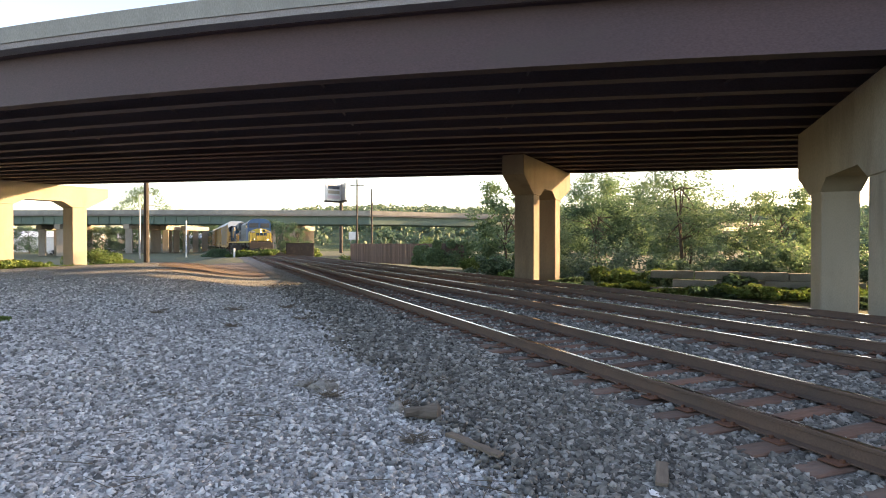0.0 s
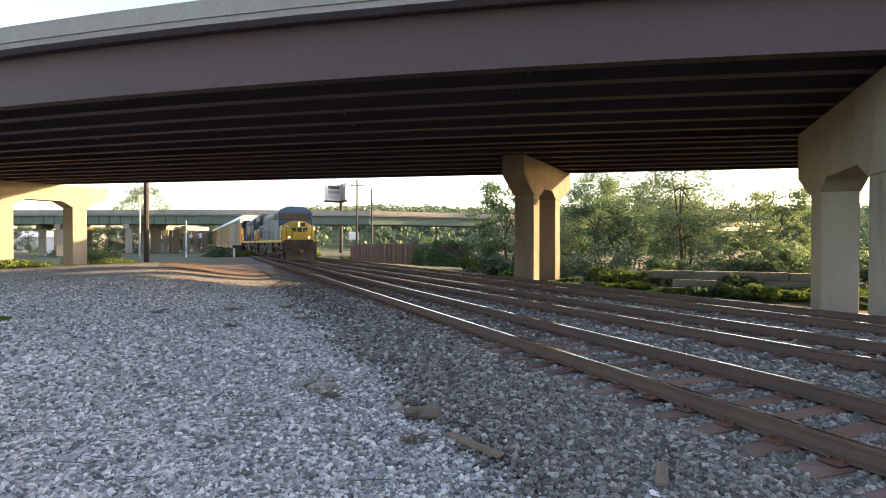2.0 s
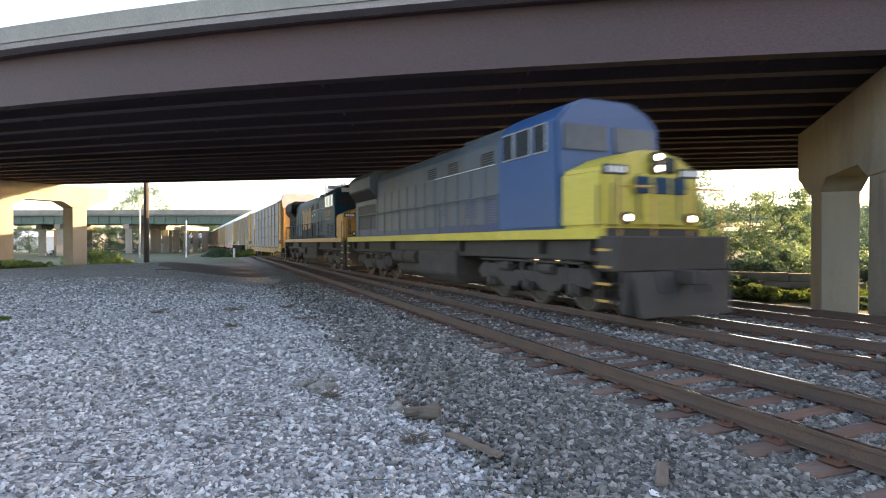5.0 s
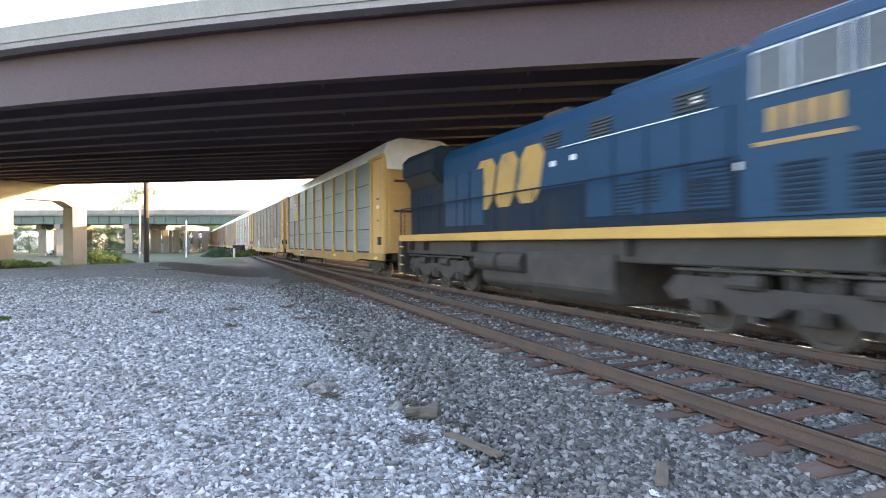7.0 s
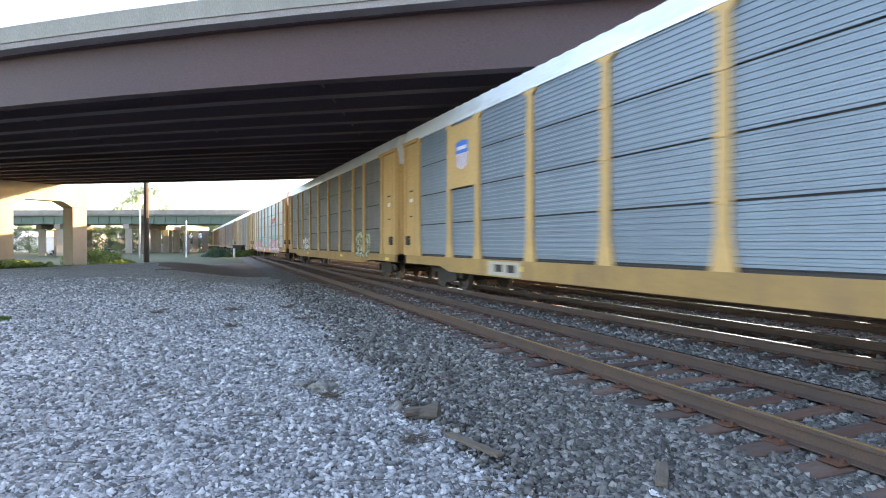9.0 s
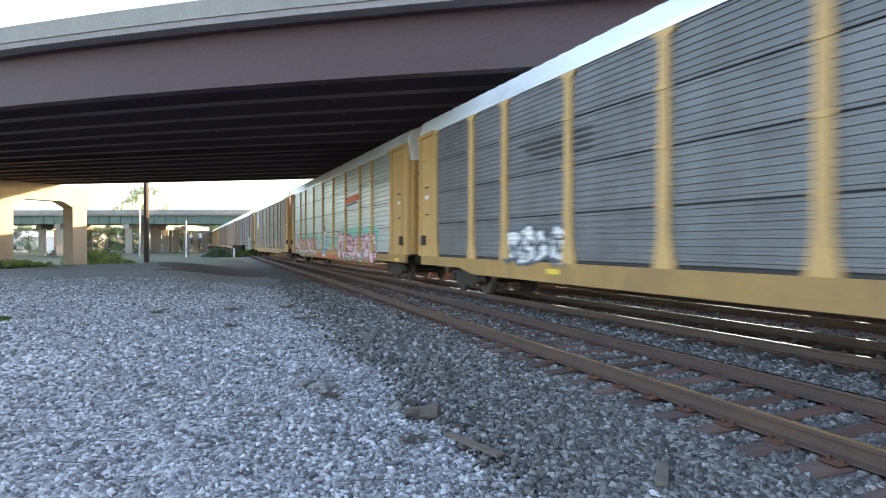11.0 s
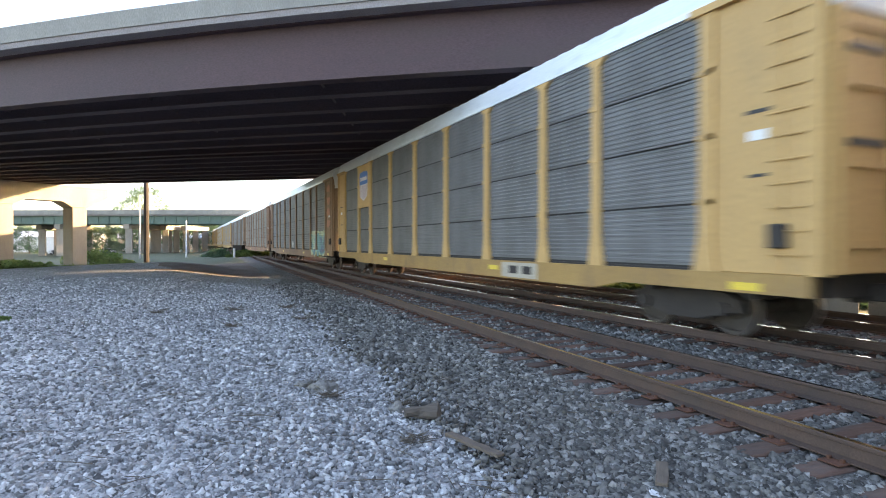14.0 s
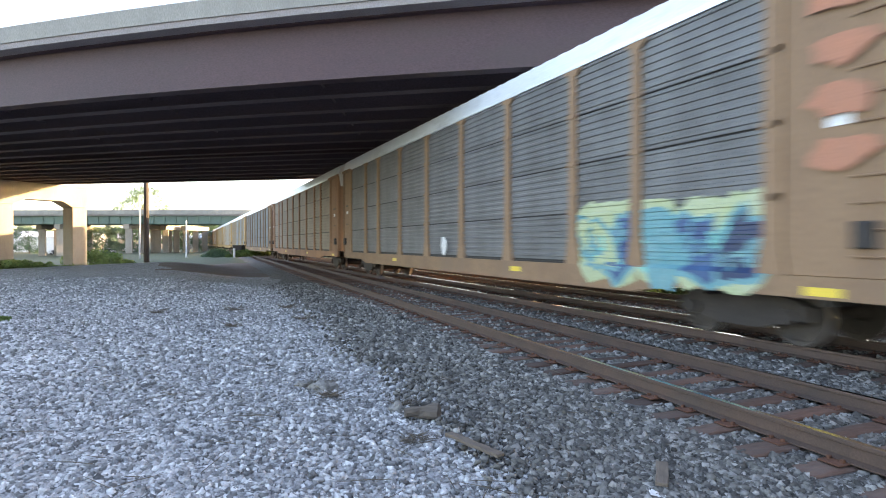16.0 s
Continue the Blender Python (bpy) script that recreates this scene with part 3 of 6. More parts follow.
M_SILL = surface("grimy yellow sill paint", (0.36, 0.215, 0.07), (0.28, 0.165, 0.06), 0.8, 40, 0.7, bump=0.1, stain=(0.16, 0.1, 0.06), stain_scale=1.2, stretch=(1, 1, 0.4), stain_at=(0.5, 0.8))
M_RACKTAN = surface("weathered tan rack paint", (0.27, 0.165, 0.095), (0.21, 0.125, 0.075), 0.8, 40, 0.75, bump=0.12, stain=(0.2, 0.13, 0.09), stain_scale=1.0, stretch=(1, 1, 0.3), piece=0.08)
M_RACKBRN = surface("rust-brown rack paint", (0.3, 0.16, 0.09), (0.24, 0.13, 0.08), 0.8, 40, 0.8, bump=0.15, stain=(0.15, 0.09, 0.07), stain_scale=1.0, stretch=(1, 1, 0.3), piece=0.08)
M_ROOF = surface("pale galvanised roof sheet", (0.74, 0.79, 0.84), (0.64, 0.69, 0.74), 0.6, 20, 0.36, metal=0.25, bump=0.05, stain=(0.4, 0.42, 0.43), stain_scale=0.8, stretch=(1, 0.4, 1))
M_GALV = surface("blue-grey galvanised panel", (0.175, 0.225, 0.275), (0.148, 0.19, 0.235), 0.9, 45, 0.5, metal=0.25, bump=0.06, piece=0.06, stain=(0.11, 0.135, 0.16), stain_scale=0.8, stretch=(1, 0.6, 0.35), stain_at=(0.5, 0.95))
M_SILV = surface("bright zinc panel", (0.385, 0.45, 0.5), (0.33, 0.39, 0.435), 0.9, 45, 0.36, metal=0.45, bump=0.06, piece=0.06, stain=(0.34, 0.37, 0.4), stain_scale=0.6, stretch=(1, 0.5, 0.3), stain_at=(0.5, 0.95))
M_DIRTY = surface("dirty grey galvanised panel", (0.16, 0.164, 0.168), (0.112, 0.114, 0.117), 1.1, 45, 0.6, metal=0.2, bump=0.08, piece=0.08, stain=(0.07, 0.066, 0.062), stain_scale=1.0, stretch=(1, 0.9, 0.3), stain_at=(0.48, 0.85))
M_TANPAN = surface("brownish weathered panel", (0.26, 0.22, 0.18), (0.21, 0.175, 0.145), 1.1, 45, 0.65, metal=0.15, bump=0.08, piece=0.1, stain=(0.14, 0.1, 0.075), stain_scale=1.0, stretch=(1, 0.9, 0.3), stain_at=(0.5, 0.85))
M_FIELD = surface("pale emblem field", (0.62, 0.6, 0.62), (0.55, 0.53, 0.55), 2, 30, 0.6)
M_PALEPINK = surface("faded pink stripes", (0.45, 0.32, 0.38), (0.4, 0.28, 0.34), 3, 30, 0.7)
M_PATCH = surface("dull cream patch paint", (0.42, 0.38, 0.31), (0.34, 0.3, 0.25), 2, 30, 0.7)
M_REFLECT = surface("bright yellow reflective tape", (0.7, 0.5, 0.05), (0.62, 0.44, 0.05), 3, 30, 0.4)
M_FADEDRED = surface("faded red marks", (0.42, 0.17, 0.1), (0.36, 0.16, 0.1), 3, 30, 0.7)
M_SEAM = surface("dark panel backing", (0.03, 0.03, 0.032), None, 2, 20, 0.8)
M_TEAL = surface("teal spray paint", (0.12, 0.5, 0.45), (0.16, 0.42, 0.4), 3, 30, 0.55)
M_MAROON = surface("maroon spray paint", (0.3, 0.03, 0.08), (0.36, 0.05, 0.12), 3, 30, 0.55)
M_PINK = surface("pale pink spray paint", (0.62, 0.46, 0.52), (0.66, 0.6, 0.64), 3, 30, 0.55)
M_SKYBLUE = surface("bright blue spray paint", (0.04, 0.28, 0.62), (0.1, 0.38, 0.66), 3, 30, 0.5)
M_NAVY = surface("navy spray paint", (0.02, 0.05, 0.14), (0.03, 0.1, 0.22), 3, 30, 0.5)
M_LIME = surface("pale green spray paint", (0.32, 0.38, 0.2), (0.38, 0.43, 0.3), 3, 30, 0.5)
M_TEALDARK = surface("dull teal spray paint", (0.06, 0.24, 0.28), (0.14, 0.3, 0.33), 3, 30, 0.55)
M_ORED = surface("orange-red paint", (0.62, 0.12, 0.05), (0.55, 0.1, 0.05), 3, 30, 0.55)


def wheelset_mesh(radius):
    """Two flanged wheels with dished webs on an axle, turning about x."""
    bm = B()
    prof = [(0.0, 0.09), (0.0, radius * 0.3), (-0.03, radius * 0.4), (0.0, radius * 0.8), (-0.05, radius * 0.84), (-0.05, radius), (0.06, radius), (0.085, radius + 0.03), (0.1, radius + 0.02), (0.1, radius * 0.84), (0.06, radius * 0.8), (0.04, radius * 0.35), (0.1, 0.1)]
    n = 28
    for side in (-1, 1):
        rings = []
        for i in range(n):
            a = 2 * math.pi * i / n
            rings.append([bm.verts.new((side * (0.77 - px), math.cos(a) * pr, math.sin(a) * pr)) for px, pr in prof])
        for i in range(n):
            a, b = rings[i], rings[(i + 1) % n]
            for k in range(len(prof) - 1):
                bm.faces.new((a[k], a[k + 1], b[k + 1], b[k])).material_index = 1 if k == 5 else 0
        # bolts of the bearing cap show the turning
        for i in range(3):
            a = 2 * math.pi * i / 3
            tube(bm, (side * 0.9, math.cos(a) * 0.06, math.sin(a) * 0.06), (side * 0.98, math.cos(a) * 0.06, math.sin(a) * 0.06), 0.02, n=6)
        tube(bm, (side * 0.78, 0, 0), (side * 0.95, 0, 0), 0.11, n=12)
    tube(bm, (-0.8, 0, 0), (0.8, 0, 0), 0.09, n=12)
    return mesh_from("wheelset", bm, [M_WHEEL, M_TREAD], False)


LOCO_WHEEL, CAR_WHEEL = wheelset_mesh(0.53), wheelset_mesh(0.46)
ROLLERS = []


def loco_truck_mesh():
    bm = B()
    for s in (-1, 1):
        x0, x1 = sorted((s * 1.02, s * 1.2))
        out = [(-2.75, 0.75), (-2.5, 1.0), (-1.2, 1.0), (-0.95, 0.86), (0.95, 0.86), (1.2, 1.0), (2.5, 1.0), (2.75, 0.75), (2.55, 0.55), (2.1, 0.62), (1.6, 0.62), (1.3, 0.42), (0.6, 0.42), (0.35, 0.6), (-0.35, 0.6),
               (-0.6, 0.42), (-1.3, 0.42), (-1.6, 0.62), (-2.1, 0.62), (-2.55, 0.55)]
        prism(bm, out, "x", x0, x1)
        for y in (-1.95, 0, 1.95):
            box(bm, x0 - 0.03, x1 + 0.05, y - 0.2, y + 0.2, 0.36, 0.72, 0.03)
            tube(bm, (s * 1.1, y, 0.53), (s * 1.3, y, 0.53), 0.13, n=12)
            for dy in (-0.32, 0.32):
                tube(bm, (s * 1.14, y + dy, 0.62), (s * 1.14, y + dy, 1.1), 0.09, n=8)
        for y in (-1.0, 1.0):
            tube(bm, (s * 1.24, y - 0.28, 0.95), (s * 1.24, y + 0.28, 0.95), 0.13, n=10)
            box(bm, x0 + 0.02, x1 + 0.1, y - 0.12, y + 0.12, 0.28, 0.62, 0.02)
        tube(bm, (s * 1.3, -2.4, 1.12), (s * 1.3, 2.4, 1.12), 0.03, n=6)
        for y in (-2.65, 2.65):
            tube(bm, (s * 1.0, y, 0.9), (s * 0.85, y * 1.02, 0.12), 0.03, n=6)
    box(bm, -1.0, 1.0, -0.4, 0.4, 0.65, 1.0, 0.03)
    for y in (-2.3, 2.3):
        box(bm, -1.0, 1.0, y - 0.12, y + 0.12, 0.7, 0.95)
    for y in (-1.2, 0.75, 2.2):
        tube(bm, (-0.5, y, 0.5), (0.5, y, 0.5), 0.36, n=10)
    return mesh_from("truck", bm, M_TRUCK)


LOCO_TRUCK = loco_truck_mesh()


def coupler_mesh(s):
    bm = B()
    box(bm, -0.14, 0.14, min(0, s * 0.75), max(0, s * 0.75), 0.72, 0.98, 0.02)
    box(bm, -0.2, 0.06, min(s * -0.12, s * 0.12), max(s * -0.12, s * 0.12), 0.68, 1.02, 0.03)
    return bm


def glyphs(spec, x, thick=0.006):
    """Plain slanted block shapes in place of lettering on a side: (y0, y1, z0, z1, slant, notch)."""
    bm = B()
    for y0, y1, z0, z1, sl, notch in spec:
        zm, h = (z0 + z1) / 2, (z1 - z0)
        out = [(y0, z0), (y1, z0), (y1 - sl * 0.4, zm), (y1 + sl, z1), (y0 + sl, z1)]
        if notch:
            b = (y1 - y0) * 0.22
            out = [(y0 + b, z0), (y1 - b, z0), (y1, z0 + h * 0.18), (y1 + sl * 0.5, zm), (y1 + sl, z0 + h * 0.82), (y1 + sl - b, z1), (y0 + sl + b, z1), (y0 + sl, z0 + h * 0.82), (y0 + sl * 0.5, zm), (y0, z0 + h * 0.18)]
        prism(bm, out, "x", x - thick, x)
    return bm


def loco(at, label, hood, low, nose, cabm, mark, tail):
    end = tail + 0.45
    lo = thing("locomotive", label, "locomotive", at=at, group="locomotives of the freight train")
    bm = B()
    box(bm, -1.3, 1.3, 0.9, end - 0.05, 1.12, 1.6, 0.03)
    part("underframe", bm, M_DARKSTEEL, lo)
    for y in (1.5, 3.4, 7.9, 14.6, 18.4, tail - 0.5):
        part("crossbeam", box(B(), -1.5, 1.5, y - 0.06, y + 0.06, 1.25, 1.6), M_DARKSTEEL, lo)
    for s in (-1, 1):
        bm = B()
        box(bm, min(s * 1.34, s * 1.56), max(s * 1.34, s * 1.56), 1.1, end, 1.56, 1.78, 0.015)
        part("side_sill", bm, M_YELLOW if mark else M_LEMON, lo, "yellow striped walkway edge")
    bm = B()
    box(bm, -1.35, 1.35, 1.1, end, 1.6, 1.76)
    part("walkway", bm, M_DARKSTEEL, lo)
    # pilot with plough, steps and buffer beam
    bm = B()
    prism(bm, [(-1.5, 0.95), (1.5, 0.95), (1.5, 0.2), (1.1, 0.12), (0.0, 0.16), (-1.1, 0.12), (-1.5, 0.2)], "y", 0.42, 0.5)
    prism(bm, [(0.42, 0.95), (0.5, 0.95), (0.24, 0.14), (0.16, 0.14)], "x", -1.25, 1.25)
    box(bm, -1.55, 1.55, 0.5, 1.15, 0.95, 1.62, 0.03)
    part("pilot", bm, M_DARKSTEEL, lo, "black snow plough pilot")
    bm = B()
    box(bm, -1.55, 1.55, end - 0.25, end + 0.15, 0.4, 1.6, 0.03)
    part("rear_pilot", bm, M_DARKSTEEL, lo)
    for s in (-1, 1):
        for y in (0.75, end - 0.45):
            bm = B()
            for k in range(4):
                box(bm, min(s * 1.2, s * 1.54), max(s * 1.2, s * 1.54), y - 0.02, y + 0.42, 0.38 + 0.32 * k, 0.42 + 0.32 * k)
            for yy in (y - 0.03, y + 0.43):
                tube(bm, (s * 1.5, yy, 0.35), (s * 1.5, yy, 2.6), 0.02, n=6)
            ladder = part("step_ladder", bm, M_DARKSTEEL, lo)
            for k in range(4):
                part("step_edge", box(B(), min(s * 1.54, s * 1.556), max(s * 1.54, s * 1.556), y - 0.01, y + 0.41, 0.375 + 0.32 * k, 0.425 + 0.32 * k), M_YELLOW, ladder, "yellow step edge")
    part("coupler", coupler_mesh(-1), M_DARKSTEEL, lo, at=pose(0, 0.6, 0))
    part("coupler", coupler_mesh(1), M_DARKSTEEL, lo, at=pose(0, end + 0.05, 0))
    for x in (-0.6, -0.35, 0.4, 0.65):
        part("brake_hose", tube(B(), (x, 0.45, 1.0), (x * 1.05, 0.25, 0.55), 0.025, n=6), M_BLACK, lo)
    # nose
    bm = B()
    prism(bm, [(-1.5, 1.78), (1.5, 1.78), (1.5, 2.95), (0.75, 3.25), (0.3, 3.36), (-0.3, 3.36), (-0.75, 3.25), (-1.5, 2.95)], "y", 1.2, 2.5)
    for v in bm.verts:
        if v.co.y < 1.3:
            v.co.y -= 0.12 * (3.4 - v.co.z) / 1.6
            v.co.x *= 0.93
    bmesh.ops.bevel(bm, geom=list(bm.edges), offset=0.07, segments=2, affect='EDGES')
    nz = part("nose", bm, nose, lo, "yellow painted short nose", smooth=False)
    bm = B()
    box(bm, -0.45, 0.5, 1.035, 1.1, 1.85, 2.85, 0.02)
    part("nose_door", bm, nose, nz)
    for x in (-0.56, 0.6, -1.1, 1.15):
        part("grab_iron", tube(B(), (x, 1.0, 1.95), (x, 1.02, 2.85), 0.018, n=6), M_BLACK, nz)
    bm = B()
    box(bm, 0.25, 0.62, 1.1, 1.16, 2.9, 3.22, 0.03)
    part("nose_window", bm, M_GLASS, nz)
    if not mark:
        bm = B()
        for i, x in enumerate((-0.62, -0.1, 0.4)):
            box(bm, x, x + 0.4, 1.0, 1.05, 2.46, 2.8, 0.02)
            box(bm, x + 0.1, x + 0.4, 0.99, 1.0, 2.57, 2.68)
        part("nose_emblem", bm, M_BLUE, nz, "dark blue block emblem on the nose")
    for x in (-1.05, 1.05):
        bm = B()
        box(bm, x - 0.32, x + 0.32, 1.13, 1.22, 2.82, 3.02, 0.02)
        nb = part("number_board", bm, M_BLACK, nz, "dark board with pale bars")
        for k in range(4):
            part("number_bar", box(B(), x - 0.24 + k * 0.13, x - 0.15 + k * 0.13, 1.122, 1.13, 2.86, 2.98), M_WHITE, nb)
    for x, z, y in ((0.02, 3.2, 1.03), (0.02, 2.97, 1.0), (-0.85, 1.98, 0.98), (0.95, 1.98, 0.98)):
        bm = B()
        tube(bm, (x, y, z), (x, y + 0.2, z), 0.12, n=16)
        hl = part("headlight", bm, M_BLACK, lo, "lit headlight in a black housing")
        bm = B()
        tube(bm, (x, y - 0.02, z), (x, y, z), 0.062, n=16)
        part("lamp_lens", bm, M_LAMP if not mark else M_WHITE, hl)
    # cab
    bm = B()
    prism(bm, [(-1.55, 1.78), (1.55, 1.78), (1.55, 4.12), (1.22, 4.44), (0.7, 4.66), (-0.7, 4.66), (-1.22, 4.44), (-1.55, 4.12)], "y", 2.45, 5.3)
    for v in bm.verts:
        if v.co.y < 2.5 and v.co.z > 3.5:
            v.co.y += 0.22 * (v.co.z - 3.0) / 1.6
    bmesh.ops.bevel(bm, geom=list(bm.edges), offset=0.06, segments=2, affect='EDGES')
    cb = part("cab", bm, cabm, lo, "dark blue cab with large windscreens")
    for x0, x1 in ((-1.38, -0.12), (0.12, 1.38)):
        bm = B()
        prism(bm, [(x0, 3.5), (x1, 3.5), (x1 * 0.97, 4.06), (x0 * 0.97, 4.06)], "y", 2.47, 2.53)
        for v in bm.verts:
            v.co.y += 0.14 * (v.co.z - 3.2)
        wn = part("windscreen", bm, M_GLASS, cb)
    for s in (-1, 1):
        for y0, y1 in ((3.0, 3.5), (3.7, 4.35), (4.5, 5.0)):
            bm = B()
            box(bm, min(s * 1.54, s * 1.575), max(s * 1.54, s * 1.575), y0 - 0.035, y1 + 0.035, 3.465, 4.115, 0.01)
            wf = part("side_window", bm, M_SILVER, cb, "side window in a bright metal frame")
            bm = B()
            box(bm, min(s * 1.57, s * 1.582), max(s * 1.57, s * 1.582), y0, y1, 3.5, 4.08)
            part("glass", bm, M_GLASS, wf)
    for x in (-0.75, 0.75) if mark else ():
        bm = B()
        box(bm, x - 0.4, x + 0.4, 2.62, 2.7, 4.2, 4.44, 0.02)
        part("roof_number_board", bm, M_WHITE, cb, "pale board above the windscreen")
    # hood, doors and roof gear
    bm = B()
    prism(bm, [(-1.2, 1.76), (1.2, 1.76), (1.2, 4.1), (0.95, 4.42), (-0.95, 4.42), (-1.2, 4.1)], "y", 5.3, 17.3)
    bmesh.ops.bevel(bm, geom=list(bm.edges), offset=0.04, segments=1, affect='EDGES')
    part("hood", bm, hood, lo)
    bm = B()
    for s in (-1, 1):
        box(bm, min(s * 1.19, s * 1.212), max(s * 1.19, s * 1.212), 5.35, 17.25, 1.78, 2.72)
    part("lower_hood_band", bm, low, lo, "darker blue band along the hood")
    for s in (-1, 1):
        part("radiator_band", box(B(), min(s * 1.19, s * 1.206), max(s * 1.19, s * 1.206), 17.3, tail - 0.05, 1.78, 2.55), low, lo)
    bm1 = B()
    box(bm1, -0.018, 0.0, 0.0, 0.86, 2.0, 3.55, 0.012)
    box(bm1, -0.03, 0.0, 0.06, 0.1, 2.7, 2.85)
    door = mesh_from("hood_door", bm1, hood)
    for s in (-1, 1):
        for k in range(12):
            if mark and 3 < k < 9:
                continue
            part("hood_door", door, None, lo, at=pose(s * 1.213, 5.7 + k * 0.95, 0) if s < 0 else pose(s * 1.213, 6.56 + k * 0.95, 0, 0, 0, 180))
        for y0, y1, z0, z1 in ((5.6, 6.5, 2.0, 2.7), (7.2, 7.9, 2.2, 2.7), (9.6, 10.1, 2.35, 2.6), (6.2, 6.9, 3.62, 4.02), (8.6, 9.3, 3.62, 4.02), (10.4, 11.1, 3.62, 4.02)):
            bm = B()
            n = int((z1 - z0) / 0.07)
            for i in range(n):
                z = z0 + i * 0.07
                box(bm, min(s * 1.2, s * 1.235), max(s * 1.2, s * 1.235), y0, y1, z, z + 0.035)
            part("louvre", bm, low if z1 < 3 else M_DARKSTEEL, lo)
        bm = B()
        tube(bm, (s * 1.25, 6.0, 3.56), (s * 1.25, 10.4, 3.56), 0.012, n=6)
        part("grab_rail", bm, M_WHITE, lo)
    bm = B()
    box(bm, -0.7, 0.7, 6.0, 9.2, 4.4, 4.62, 0.05)
    part("dynamic_brake_housing", bm, hood, lo)
    bm = B()
    box(bm, -0.35, 0.35, 11.4, 12.4, 4.4, 4.75, 0.06)
    part("exhaust_stack", bm, M_DARKSTEEL, lo)
    bm = B()
    for x in (-0.15, 0.0, 0.15):
        tube(bm, (x, 4.7, 4.72), (x, 4.3, 4.72), 0.03, 0.06, n=8)
    box(bm, -0.25, 0.25, 4.65, 4.75, 4.6, 4.72)
    part("horn", bm, M_DARKSTEEL, lo)
    for k in range(3):
        bm = B()
        tube(bm, (0, 13.2 + k * 1.35, 4.4), (0, 13.2 + k * 1.35, 4.52), 0.55, n=20)
        part("roof_fan", bm, M_DARKSTEEL, lo)
    # radiator section with overhanging wings
    bm = B()
    prism(bm, [(-1.2, 1.76), (1.2, 1.76), (1.2, 3.45), (1.58, 3.85), (1.58, 4.35), (1.3, 4.6), (-1.3, 4.6), (-1.58, 4.35), (-1.58, 3.85), (-1.2, 3.45)], "y", 17.3, tail)
    bmesh.ops.bevel(bm, geom=list(bm.edges), offset=0.03, segments=1, affect='EDGES')
    rd = part("radiator", bm, M_BLUEGREY if mark else hood, lo, "flared radiator wings")
    for s in (-1, 1):
        bm = B()
        prism(bm, [(s * 1.21, 3.42), (s * 1.55, 3.78), (s * 1.57, 3.76), (s * 1.23, 3.40)], "y", 17.5, tail - 0.2)
        part("radiator_screen", bm, M_BLACK, rd)
        for k in range(int((tail - 17.7) / 0.38)):
            part("vent", box(B(), min(s * 1.19, s * 1.22), max(s * 1.19, s * 1.22), 17.6 + k * 0.38, 17.85 + k * 0.38, 2.1, 3.2, 0.01), M_BLACK if not mark else M_BLUEGREY, rd)
    if mark:
        for s in (-1,):
            part("side_emblem", glyphs([(11.3, 12.4, 2.45, 3.8, -0.25, True), (12.55, 13.6, 2.42, 3.78, -0.25, True), (13.75, 14.95, 2.4, 3.75, -0.25, True)], s * 1.213), M_OCHRE, lo, "large yellow block emblem")
            for k in range(4):
                part("number_bar", glyphs([(3.75 + 0.29 * k, 3.92 + 0.29 * k, 2.98, 3.3, 0.0, False)], s * 1.556), M_OCHRE, lo, "yellow bar under the cab window")
            part("stripe_bar", glyphs([(3.6, 5.0, 2.8, 2.86, 0.05, False)], s * 1.556), M_OCHRE, lo)
    if mark:
        for s in (-1, 1):
            for y, z in ((6.4, 3.78), (9.9, 3.3), (10.7, 3.25), (5.5, 2.62), (14.6, 2.3), (16.4, 2.62)):
                part("marker_plate", box(B(), min(s * 1.212, s * 1.228), max(s * 1.212, s * 1.228), y - 0.09, y + 0.09, z - 0.06, z + 0.06, 0.01), M_WHITE, lo, "small white plate")
            for y, z in ((3.3, 2.2), (4.3, 2.2), (6.3, 2.15), (8.2, 2.25)):
                bm = B()
                x = 1.556 if y < 5 else 1.216
                for k in range(9):
                    box(bm, min(s * x, s * (x + 0.02)), max(s * x, s * (x + 0.02)), y - 0.3, y + 0.3, z - 0.3 + 0.075 * k, z - 0.262 + 0.075 * k)
                part("louvre", bm, low, lo, "grimy louvred panel")
    # handrails
    for s in (-1, 1):
        bm = B()
        tube(bm, (s * 1.5, 5.4, 2.72), (s * 1.5, end - 0.1, 2.72), 0.022, n=6)
        for k in range(9):
            y = 5.4 + (end - 5.5) / 8 * k
            tube(bm, (s * 1.5, y, 1.7), (s * 1.5, y, 2.72), 0.018, n=6)
        part("handrail", bm, M_BLUEGREY if mark else M_LGREY, lo)
    for x in (-0.95, 0.95):
        bm = B()
        for q in (-0.45, 0.45):
            tube(bm, (x + q, 0.62, 1.6), (x + q, 0.62, 2.57), 0.02, n=6)
        tube(bm, (x - 0.45, 0.62, 2.55), (x + 0.45, 0.62, 2.55), 0.02, n=6)
        part("front_handrail", bm, M_YELLOW, lo, "yellow front handrail")
    # tank and reservoirs
    bm = B()
    prism(bm, [(-1.42, 1.3), (1.42, 1.3), (1.42, 0.55), (1.15, 0.28), (-1.15, 0.28), (-1.42, 0.55)], "y", 8.3, 11.6)
    prism(bm, [(-1.2, 1.3), (1.2, 1.3), (1.2, 0.5), (0.9, 0.3), (-0.9, 0.3), (-1.2, 0.5)], "y", 11.6, 14.4)
    bmesh.ops.bevel(bm, geom=list(bm.edges), offset=0.05, segments=1, affect='EDGES')
    part("fuel_tank", bm, M_TRUCK, lo)
